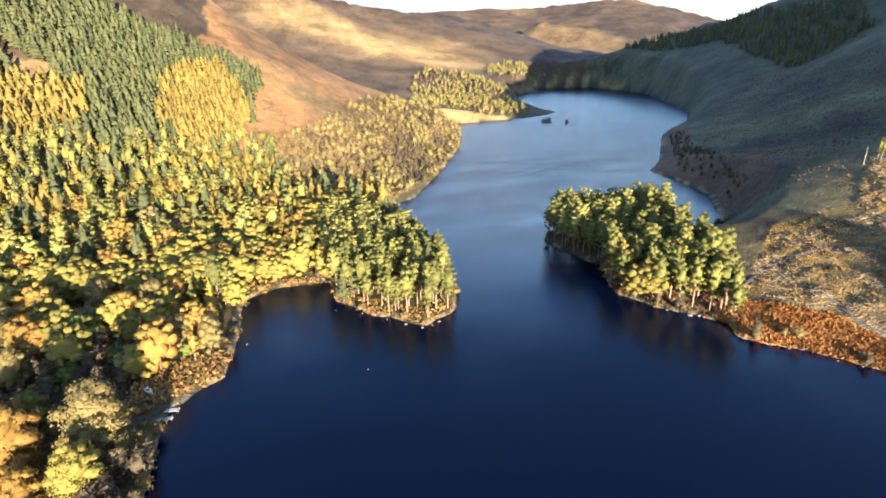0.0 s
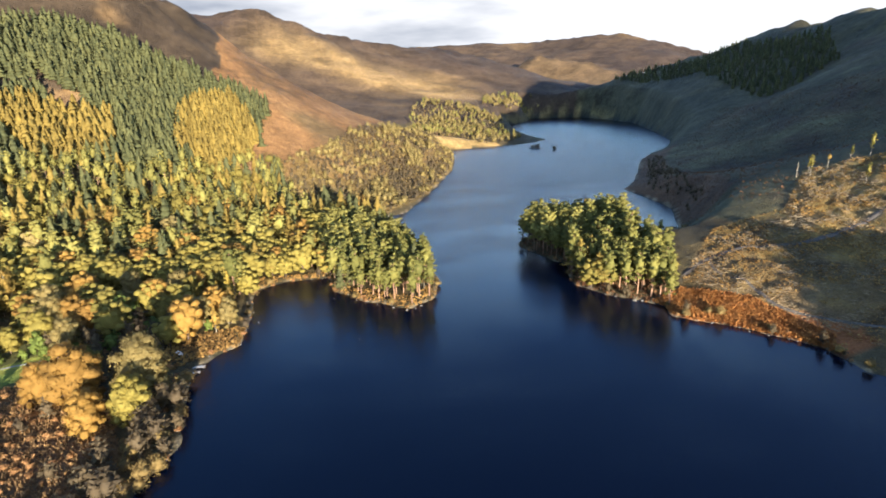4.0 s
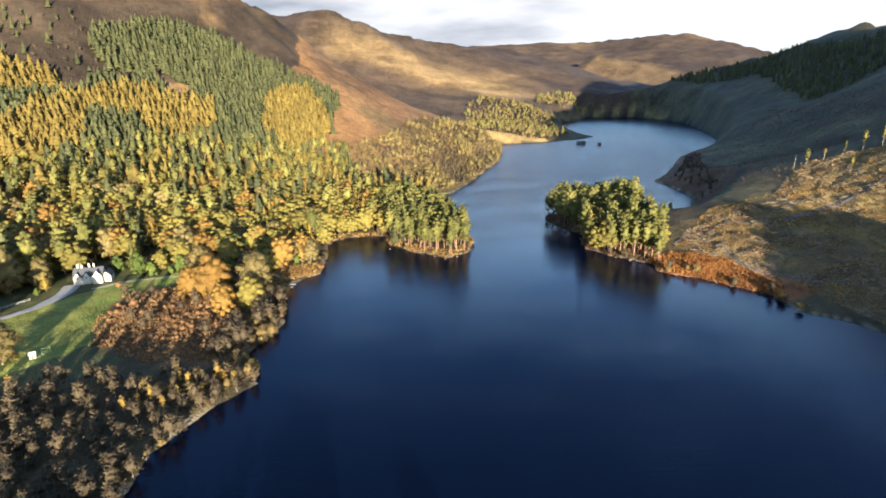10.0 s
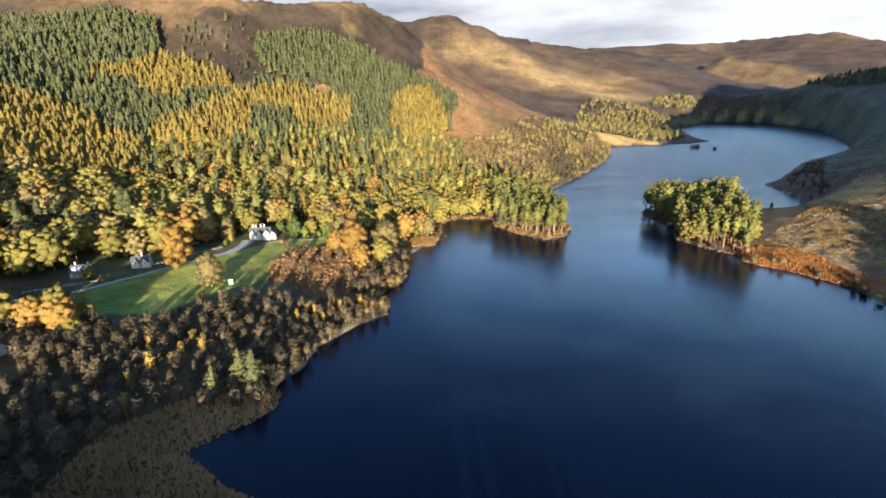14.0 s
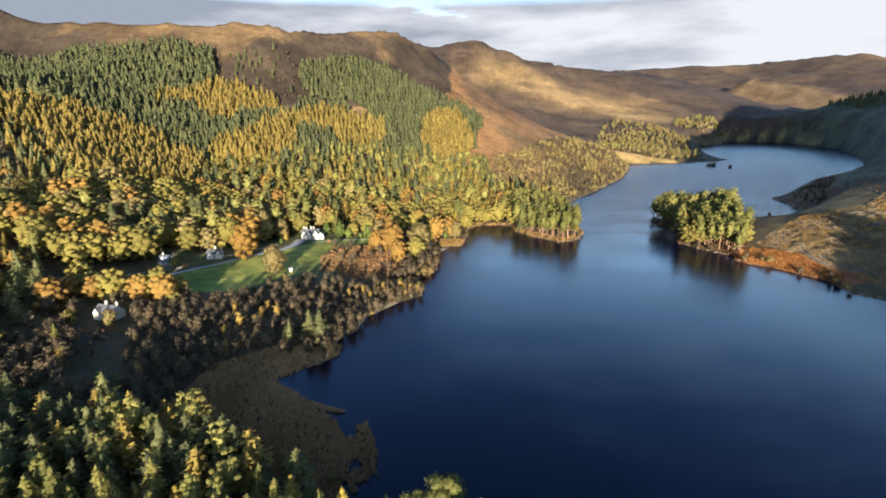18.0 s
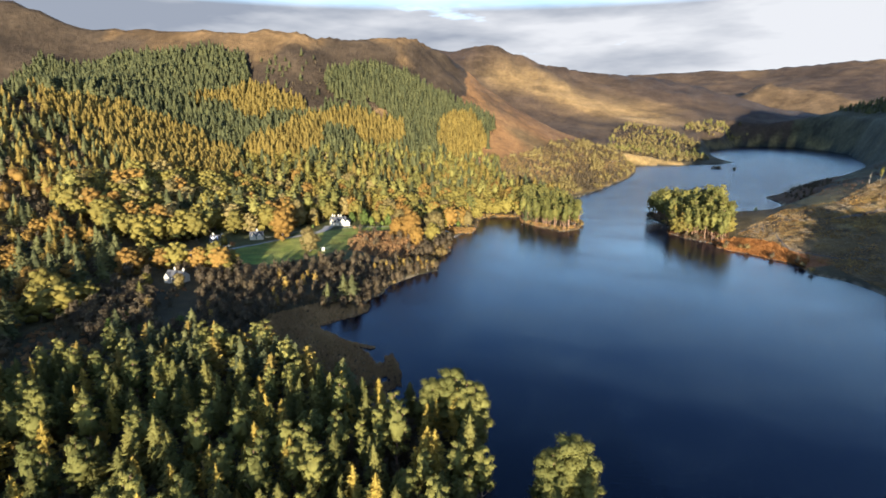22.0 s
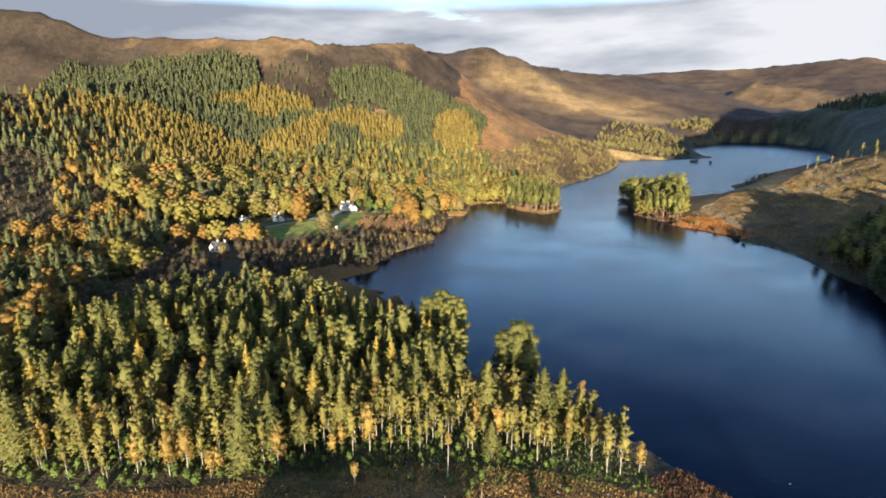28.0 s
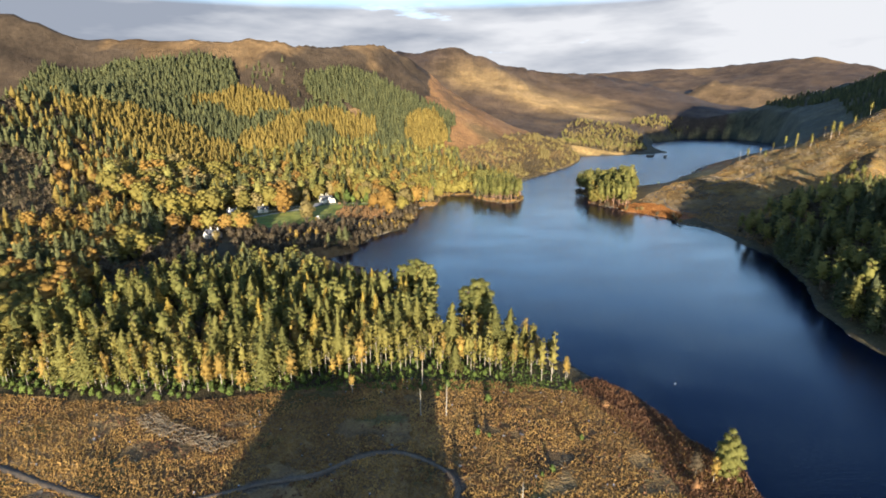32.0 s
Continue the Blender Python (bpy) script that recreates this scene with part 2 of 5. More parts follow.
GROUND = surface("hill_ground", (0.62, 0.6, 0.56), (1.35, 1.32, 1.25), 7.0, bump=0.8, fine=9, attribute="zone", spread=0.3)
WATER = water_material()
BRACKEN = surface("bracken_fronds", (0.07, 0.036, 0.02), (0.19, 0.09, 0.038), 1.2, bump=0, attribute="tint", leaf=0.2)
TUSSOCK = surface("dry_grass", (0.13, 0.07, 0.024), (0.45, 0.262, 0.076), 1.5, bump=0, attribute="tint", leaf=0.2)
RUST = surface("rusty_bracken", (0.15, 0.06, 0.02), (0.42, 0.18, 0.05), 1.2, bump=0, attribute="tint", leaf=0.2)
HEATH = surface("mixed_bracken", (0.12, 0.066, 0.028), (0.32, 0.185, 0.075), 1.2, bump=0, attribute="tint", leaf=0.2)
REED = surface("reed", (0.2, 0.115, 0.05), (0.4, 0.25, 0.11), 1.2, bump=0, attribute="tint", leaf=0.2)
DEADWOOD = surface("bleached_wood", (0.085, 0.065, 0.04), (0.27, 0.2, 0.12), 0.6, bump=0.3, attribute="tint")
ISLET_ROCK = surface("dark_islet_rock", (0.04, 0.037, 0.03), (0.12, 0.11, 0.09), 1.5, bump=0.5)
STONE = surface("shore_stone", (0.07, 0.065, 0.055), (0.22, 0.2, 0.17), 0.7, bump=0.5)
HARLING = surface("white_harling", (0.38, 0.335, 0.245), (0.52, 0.465, 0.35), 1.5, bump=0.3, fine=12)
SLATE = surface("roof_slate", (0.04, 0.04, 0.043), (0.1, 0.098, 0.095), 0.8, rough=0.6, bump=0.4)
WINDOW = surface("window_pane", (0.015, 0.018, 0.022), (0.04, 0.045, 0.05), 1.0, rough=0.08, bump=0)
PAINT = surface("white_paint", (0.68, 0.67, 0.63), (0.84, 0.83, 0.8), 1.0, rough=0.5, bump=0.1)
DARKWOOD = surface("dark_boards", (0.04, 0.035, 0.03), (0.11, 0.095, 0.08), 0.6, bump=0.4)
DOOR = surface("door_paint", (0.05, 0.09, 0.06), (0.09, 0.14, 0.1), 0.6, rough=0.5, bump=0.1)
GRAVEL = surface("gravel", (0.2, 0.185, 0.165), (0.36, 0.335, 0.3), 1.2, bump=0.4, fine=10)
TRACK = surface("wet_gravel_track", (0.075, 0.056, 0.036), (0.17, 0.125, 0.08), 1.4, rough=0.95, bump=0.6, fine=9)
MUD = surface("forest_track", (0.05, 0.042, 0.034), (0.13, 0.11, 0.09), 1.6, bump=0.5, fine=8)

# ---- the lie of the land ----
def fbm(x, y, size, octaves=4, seed=0):
    """Smooth value noise, about -1 to 1."""
    total, amp, norm = np.zeros(np.shape(x)), 1.0, 0.0
    for k in range(octaves):
        u, v = np.asarray(x) / size * 2 ** k + 17.3 * k, np.asarray(y) / size * 2 ** k - 9.1 * k
        i, j = np.floor(u).astype(np.int64), np.floor(v).astype(np.int64)
        fu, fv = u - i, v - j
        fu, fv = fu * fu * (3 - 2 * fu), fv * fv * (3 - 2 * fv)

        def corner(a, b):
            h = (a * 374761393 + b * 668265263 + (seed + k) * 974634777) & 0x7FFFFFFF
            h = ((h ^ (h >> 13)) * 1274126177) & 0x7FFFFFFF
            return ((h ^ (h >> 16)) & 0xFFFF) / 32767.5 - 1

        total += amp * ((corner(i, j) * (1 - fu) + corner(i + 1, j) * fu) * (1 - fv)
                        + (corner(i, j + 1) * (1 - fu) + corner(i + 1, j + 1) * fu) * fv)
        norm += amp
        amp *= 0.5
    return total / norm


# the shore of the loch, from behind the camera along the near side, round the far end and back
SHORE_NEAR = [(88, -430), (84, -330), (81, -270), (79, -243), (79, -232), (72, -218), (68, -205), (62, -192), (52, -182),
              (40, -166), (28, -152), (21, -141), (8, -137), (-3, -137), (-7, -125), (-5, -113), (-12, -103), (-30, -104),
              (-43, -94), (-42, -76), (-51, -56), (-67, -43), (-79, -34), (-70, -21), (-62, -13), (-65, 2), (-58, 12),
              (-57, 26), (-44, 47), (-33, 56), (-42, 72), (-38, 88), (-30, 101), (-31, 120), (-33, 143), (-25, 155)]
SHORE_FAR = [(-17, 160), (-15, 188), (-13, 219), (0, 225), (20, 225), (22, 203), (35, 186), (50, 172), (62, 178), (70, 197),
             (72, 232), (66, 270), (66, 305), (72, 340), (90, 351), (127, 417), (191, 548), (222, 640), (238, 724),
             (301, 736), (387, 756), (440, 800), (440, 863), (470, 1000), (526, 1163), (581, 1189), (657, 1328),
             (791, 1291), (800, 1180), (780, 1040), (673, 817), (600, 690), (540, 620), (470, 568), (423, 524)]
SHORE_RIGHT = [(325, 400), (293, 369), (289, 331), (280, 289), (254, 255), (240, 234), (218, 222), (204, 232), (182, 248),
               (150, 258), (133, 243), (136, 222), (143, 201), (131, 174), (138, 158), (148, 148), (154, 138), (150, 130),
               (161, 118), (177, 98), (182, 88), (180, 72), (192, 56), (196, 40), (196, 4), (199, -30), (186, -80),
               (168, -120), (162, -150), (164, -180), (175, -240), (190, -330), (200, -430)]
SHORE = np.array(SHORE_NEAR + SHORE_FAR + SHORE_RIGHT, float)


FELLED_FAR = [(172, 150), (186, 118), (199, 60), (204, -20), (300, 20), (400, 110), (385, 168), (330, 172), (292, 200), (250, 172), (215, 182)]


def inside(poly, x, y):
    x, y = np.asarray(x, float), np.asarray(y, float)
    hit = np.zeros(x.shape, bool)
    for (ax, ay), (bx, by) in zip(poly, poly[1:] + poly[:1]):
        if ay != by:
            hit ^= ((ay > y) != (by > y)) & (x < (bx - ax) * (y - ay) / (by - ay) + ax)
    return hit


def off_shore(x, y):
    """Metres from the shore: above 0 on land, below 0 in the loch."""
    x, y = np.asarray(x, float), np.asarray(y, float)
    x, y = x + 2.2 * fbm(x, y, 14, 3, 5), y + 2.2 * fbm(x, y, 14, 3, 6)
    best, inside = np.full(x.shape, 1e9), np.zeros(x.shape, bool)
    for (ax, ay), (bx, by) in zip(SHORE, np.roll(SHORE, -1, 0)):
        dx, dy = bx - ax, by - ay
        s = np.clip(((x - ax) * dx + (y - ay) * dy) / (dx * dx + dy * dy), 0, 1)
        best = np.minimum(best, (x - ax - s * dx) ** 2 + (y - ay - s * dy) ** 2)
        if dy:
            inside ^= ((ay > y) != (by > y)) & (x < dx * (y - ay) / dy + ax)
    return np.where(inside, -1, 1) * np.sqrt(best)


# crests of the hills: x, y, height, half-width of the flank, and how steep its foot is
RIDGES = {
    "fell": ([(-1100, 330, 240), (-700, 500, 234), (-560, 530, 186), (-443, 534, 184), (-380, 538, 188), (-290, 545, 188), (-260, 563, 183),
              (-200, 600, 186), (-128, 650, 188), (-95, 671, 176), (-66, 686, 156), (-47, 694, 136), (-19, 705, 113), (10, 703, 92),
              (60, 695, 55), (130, 660, 22)], 330, 1.5),
    "beyond": ([(-900, 1500, 235), (-500, 1650, 285), (-180, 1780, 298), (-95, 1780, 307), (0, 1780, 292), (76, 1780, 275), (170, 1780, 246),
                (290, 1780, 222), (450, 1780, 205), (600, 1800, 190), (760, 1850, 150)], 900, 1.6),
    "skyline": ([(-400, 3300, 330), (900, 3300, 330), (1500, 3200, 345), (2000, 2900, 380), (2300, 2500, 235),
                 (2600, 1900, 150)], 1500, 1.5),
    "spur": ([(1250, 2500, 215), (1400, 2250, 170), (1450, 2000, 110)], 500, 1.5),
    # southern end lies out of view, raised to cast shade on the slopes
    "opposite": ([(860, 1280, 90), (1024, 1082, 150), (1045, 920, 190), (975, 690, 192), (940, 500, 200), (850, 280, 245),
                  (770, 0, 260), (720, -400, 260)], 480, 1.3),
    "knoll": ([(300, 262, 22), (321, 228, 37), (347, 190, 57), (390, 150, 84), (470, 110, 110), (560, 0, 120),
               (560, -300, 120)], 210, 1.25),
    "bank": ([(250, -420, 55), (246, -150, 46), (248, -60, 31), (268, 5, 28), (310, 60, 40), (390, 150, 70)], 85, 1.2),
    "left": ([(-700, -500, 110), (-560, -200, 100), (-470, 100, 100), (-430, 300, 95), (-420, 400, 80)], 260, 1.4),
}


def ground_z(x, y):
    """Height of the ground, the bed of the loch included."""
    x, y = np.asarray(x, float), np.asarray(y, float)
    d = off_shore(x, y)
    low = 0.9 * (1 - np.exp(-np.maximum(d, 0) / 1.5)) + 0.03 * np.maximum(d, 0) - 0.00002 * np.maximum(d, 0) ** 2
    low = np.minimum(low, 14)
    hills = np.zeros(x.shape)
    for name, (crest, width, power) in RIDGES.items():
        here = np.zeros(x.shape)
        for (ax, ay, az), (bx, by, bz) in zip(crest, crest[1:]):
            dx, dy = bx - ax, by - ay
            s = np.clip(((x - ax) * dx + (y - ay) * dy) / (dx * dx + dy * dy), 0, 1)
            away = np.hypot(x - ax - s * dx, y - ay - s * dy)
            here = np.maximum(here, (az + s * (bz - az)) * np.clip(1 - away / width, 0, 1) ** power)
        hills = np.sqrt(hills ** 2 + here ** 2) if name in ("left", "knoll") else np.maximum(hills, here)
    far = np.clip((np.hypot(x, y) - 300) / 900, 0, 1)
    rough = fbm(x, y, 160, 5, 1) * (4 + 10 * far) * np.clip(hills / 60, 0, 1) + fbm(x, y, 12, 3, 2) * 0.5
    rough += np.abs(fbm(x, y, 55, 4, 3)) * 12 * np.clip((hills - 90) / 80, 0, 1)
    rough += fbm(x, y, 26, 3, 8) * 3.5 * np.clip((hills - 110) / 60, 0, 1)
    rough += (fbm(x, y, 7, 2, 15) * 1.1 + fbm(x, y, 3.5, 1, 16) * 0.5) * inside(FELLED_FAR, x, y)
    land = low + hills * np.clip(d / 28, 0, 1) + rough * np.clip(d / 30, 0, 1)
    return np.where(d > 0, np.maximum(land, 0.06 * np.minimum(d, 10)), np.maximum(d * 0.5, -6.0))


def axis(stops):
    """Grid lines that lie closer where the camera passes near."""
    out = []
    for (a, b, step) in stops:
        out += list(np.arange(a, b, step))
    return np.array(out + [stops[-1][1]], float)

# ---- ground and water ----
def mesh_of(name, verts, faces, materials, tint=None, smooth=False, slots=None, normals=None):
    me = bpy.data.meshes.new(name)
    verts, faces = np.asarray(verts, np.float32), np.asarray(faces, np.int32)
    k = faces.shape[1]
    me.vertices.add(len(verts))
    me.vertices.foreach_set("co", verts.ravel())
    me.loops.add(faces.size)
    me.loops.foreach_set("vertex_index", faces.ravel())
    me.polygons.add(len(faces))
    me.polygons.foreach_set("loop_start", np.arange(0, faces.size, k, dtype=np.int32))
    for m in materials:
        me.materials.append(m)
    if slots is not None:
        me.polygons.foreach_set("material_index", np.asarray(slots, np.int32))
    me.polygons.foreach_set("use_smooth", np.full(len(faces), smooth))
    if tint is not None:
        me.attributes.new("tint", "FLOAT", "POINT").data.foreach_set("value", np.asarray(tint, np.float32))
    me.update()
    me.validate()
    if normals is not None:
        me.normals_split_custom_set_from_vertices(np.asarray(normals, np.float32))
    return me


LAWN = [(-178, 62), (-155, 46), (-128, 50), (-112, 76), (-97, 92), (-100, 128), (-82, 160), (-84, 170), (-112, 158), (-143, 117),
        (-160, 90)]
BRUSH = [(-104, 140), (-66, 150), (-40, 98), (-46, 70), (-73, 76), (-96, 92)]
FELLED_NEAR = [(-170, -214), (-138, -206), (-93, -210), (-65, -206), (-39, -197), (-6, -190), (24, -191), (48, -198), (70, -214),
               (90, -300), (-170, -300)]
ROAD_HOUSE = [(-215, 42), (-196, 58), (-179, 66), (-168, 79), (-156, 97), (-145, 116), (-133, 130), (-128, 146), (-130, 160)]
TRACK_A = [(-160, -229), (-128, -235), (-104, -242), (-93, -246), (-84, -249), (-78, -251), (-60, -256), (-30, -270)]
TRACK_B = [(-62, -256), (-46, -249), (-37, -244), (-29, -243), (-23, -240), (-20, -235), (-17, -232), (-10, -230), (-3, -232), (2, -236),
           (6, -239), (9, -243), (7, -250), (4, -262)]
TRACK_C = [(173, 152), (193, 159), (212, 153), (223, 144), (239, 138), (268, 138), (300, 142)]
TRACK_D = [(194, 159), (187, 150), (186, 143), (190, 132), (187, 122), (188, 110), (200, 92), (216, 74)]


def near_line(line, x, y):
    best = np.full(np.shape(x), 1e9)
    for (ax, ay), (bx, by) in zip(line, line[1:]):
        dx, dy = bx - ax, by - ay
        s = np.clip(((x - ax) * dx + (y - ay) * dy) / (dx * dx + dy * dy), 0, 1)
        best = np.minimum(best, np.hypot(x - ax - s * dx, y - ay - s * dy))
    return best


FAR_SCRUB = [(10, 370), (72, 345), (135, 418), (200, 548), (228, 640), (190, 690), (110, 620), (60, 520), (0, 440)]


def ground_colours(x, y, z, d):
    c = np.empty((len(x), 3))
    c[:] = (0.085, 0.065, 0.03)

    def lay(mask, colour, strength=1.0):
        a = (np.asarray(mask, float) * strength)[:, None]
        c[:] = c * (1 - a) + np.array(colour) * a

    n1, n2 = fbm(x, y, 60, 4, 21), fbm(x, y, 9, 4, 22)
    moor = np.clip((z - 55 + 25 * n1) / 30, 0, 1)
    lay(moor, (0.125, 0.078, 0.036))
    lay(moor * np.clip(n2 * 2, 0, 1), (0.085, 0.05, 0.028), 0.7)
    lay(np.clip((z - 150 + 30 * n1) / 40, 0, 1), (0.12, 0.078, 0.036), 0.7)
    # cloud shade over the fell and its sunlit crest, put into the colour
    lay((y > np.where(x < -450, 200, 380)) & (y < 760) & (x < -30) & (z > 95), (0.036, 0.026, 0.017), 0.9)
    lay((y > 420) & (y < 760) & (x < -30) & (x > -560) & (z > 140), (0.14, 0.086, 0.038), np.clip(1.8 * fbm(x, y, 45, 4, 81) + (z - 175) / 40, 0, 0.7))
    lay((x > -60 + 30 * n1) & (x < 260) & (y > 430 + 30 * n1) & (y < 760) & (z > 12), (0.2, 0.105, 0.042), np.clip(0.75 + n1, 0.3, 0.9))
    # cloud shadows and sunlit patches on the far hills, laid in as colour
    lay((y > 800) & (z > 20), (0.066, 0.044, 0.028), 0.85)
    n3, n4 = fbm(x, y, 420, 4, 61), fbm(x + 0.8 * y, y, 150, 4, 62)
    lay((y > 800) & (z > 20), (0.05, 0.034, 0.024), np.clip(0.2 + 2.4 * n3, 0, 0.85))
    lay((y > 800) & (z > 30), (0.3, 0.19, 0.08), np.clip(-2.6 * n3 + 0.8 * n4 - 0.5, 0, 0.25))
    # sunbeam across the far slope, painted as a golden band
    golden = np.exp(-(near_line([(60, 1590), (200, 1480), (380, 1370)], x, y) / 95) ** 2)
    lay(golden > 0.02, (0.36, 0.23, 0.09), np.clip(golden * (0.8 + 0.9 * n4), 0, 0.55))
    # ground colour lowered here to stand in for shade beyond the knoll
    lay((x > 225) & (y > 150) & (y < 700) & (x > 0.55 * y), (0.08, 0.068, 0.034), 0.9)
    lay((x > 225) & (y > 150) & (y < 700) & (x > 0.55 * y), (0.06, 0.04, 0.024), np.clip(2.2 * fbm(x, y, 34, 4, 71), 0, 0.8))
    lay((x > 225) & (y > 150) & (y < 700) & (x > 0.55 * y), (0.115, 0.105, 0.05), np.clip(2.2 * fbm(x, y, 46, 4, 72) - 0.2, 0, 0.7))
    lay((d < 28) & (y > 225) & (x > 250) & (y < 560), (0.12, 0.06, 0.03), 0.85)
    lay((y > 600) & (y < 1400) & (x > 480) & (x > 0.6 * y) & (z > 3), (0.08, 0.072, 0.038), 0.9)
    lay((x > 225) & (x < 330) & (y > 715) & (y < 775) & (d > 0), (0.36, 0.24, 0.09), 0.9)
    lay((y > 1150) & (y < 1500) & (z < 16), (0.2, 0.15, 0.06), 0.8)
    near, far = inside(FELLED_NEAR, x, y), inside(FELLED_FAR, x, y)
    lay(near, (0.24, 0.15, 0.058))
    lay(near & (n2 > 0.15), (0.13, 0.08, 0.036), 0.8)
    lay(near & (n1 * 0.5 + n2 < -0.25), (0.07, 0.08, 0.022), 0.7)
    lay(far, (0.15, 0.1, 0.04))
    lay(far & (n2 > 0.1), (0.105, 0.072, 0.036), 0.8)
    lay(np.hypot(x + 140, y - 125) < 70 + 20 * n1, (0.075, 0.085, 0.028), 0.7)
    # sunlight on the upper cleared slope, painted into the ground colour
    lay(far & (z > 14 + 5 * n1), (0.31, 0.205, 0.066), np.clip(0.42 + 1.4 * n2, 0, 0.9))
    lay(inside(FAR_SCRUB, x, y), (0.2, 0.135, 0.05), np.clip(0.7 + n2, 0.3, 0.95))
    lay(inside(LAWN, x, y), (0.14, 0.195, 0.034))
    lay(inside(LAWN, x, y), (0.27, 0.26, 0.06), np.clip(0.25 + 1.5 * n1 + n2, 0, 0.8))
    lay(inside(BRUSH, x + 7 * n2, y + 7 * n1), (0.16, 0.085, 0.038), np.clip(0.75 + 0.6 * n2, 0.3, 1))
    lay((d > 0) & (d < 12) & (y < -195) & (x > 30) & (x < 110), (0.2, 0.075, 0.025), 0.85)
    lay((d > 0) & (d < 16) & (x > 150) & (y > 80) & (y < 135), (0.26, 0.095, 0.03), 0.9)
    lay((d > 0) & (d < 1.4) & (y < 500) & ~((x > 120) & (y < 30)), (0.3, 0.24, 0.15), 0.7)
    lay(d < 0, (0.02, 0.025, 0.02))
    lay(near_line(TRACK_A, x, y) < 1.6, (0.15, 0.13, 0.105))
    lay(near_line(TRACK_B, x, y) < 1.3, (0.1, 0.084, 0.064))
    lay(near_line(TRACK_C, x, y) < 1.6, (0.1, 0.085, 0.06))
    return c


gx = axis([(-2600, -800, 60), (-800, -400, 16), (-400, -160, 5), (-160, 100, 2.4), (100, 170, 4), (170, 350, 2.6), (350, 900, 10), (900, 3100, 45)])
gy = axis([(-700, -260, 12), (-260, -130, 2.2), (-130, 60, 3.4), (60, 210, 2.4), (210, 260, 3.4), (260, 720, 6), (720, 1400, 12), (1400, 4400, 40)])
GX, GY = np.meshgrid(gx, gy)
gX, gY = GX.ravel(), GY.ravel()
gD = off_shore(gX, gY)
gZ = ground_z(gX, gY)
for rut in (TRACK_A, TRACK_B, TRACK_C):
    gZ = gZ - 0.35 * np.clip(1.6 - near_line(rut, gX, gY), 0, 1)
ids = np.arange(len(gX)).reshape(GX.shape)
quads = np.stack([ids[:-1, :-1], ids[:-1, 1:], ids[1:, 1:], ids[1:, :-1]], -1).reshape(-1, 4)
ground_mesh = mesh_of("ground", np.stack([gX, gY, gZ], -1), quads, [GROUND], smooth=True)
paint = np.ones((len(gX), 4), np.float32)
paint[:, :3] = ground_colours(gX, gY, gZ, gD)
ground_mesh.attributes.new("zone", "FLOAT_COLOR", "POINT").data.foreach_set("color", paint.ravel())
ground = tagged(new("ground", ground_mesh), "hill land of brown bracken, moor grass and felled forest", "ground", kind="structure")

wx, wy = np.meshgrid(np.linspace(-140, 900, 40), np.linspace(-650, 1420, 80))
wid = np.arange(wx.size).reshape(wx.shape)
wq = np.stack([wid[:-1, :-1], wid[:-1, 1:], wid[1:, 1:], wid[1:, :-1]], -1).reshape(-1, 4)
water = new("water", mesh_of("water", np.stack([wx.ravel(), wy.ravel(), np.zeros(wx.size)], -1), wq, [WATER], smooth=True))
tagged(water, "dark blue rippled water of a long narrow loch", "water", kind="structure")

# ---- trees ----
def unit(v):
    return v / np.maximum(np.linalg.norm(v, axis=-1, keepdims=True), 1e-6)


def leaves(rng, at, normal, size, stretch=1.0, ragged=0.55):
    """One small triangle of foliage at each place, facing about along its normal. Returns vertices, triangles and normals."""
    n = len(at)
    out = unit(normal)
    normal = unit(out + rng.normal(0, 0.4, (n, 3)))
    side = unit(np.cross(normal, rng.normal(0, 1, (n, 3))))
    up = np.cross(normal, side)
    s = (size * rng.uniform(0.6, 1.3, n))[:, None]
    v = np.stack([at - side * s * 0.62 + up * s * 0.2, at + side * s * 0.62, at + up * s * stretch], 1).reshape(-1, 3)
    return v, np.arange(3 * n).reshape(-1, 3), np.repeat(unit(out + ragged * normal), 3, 0)


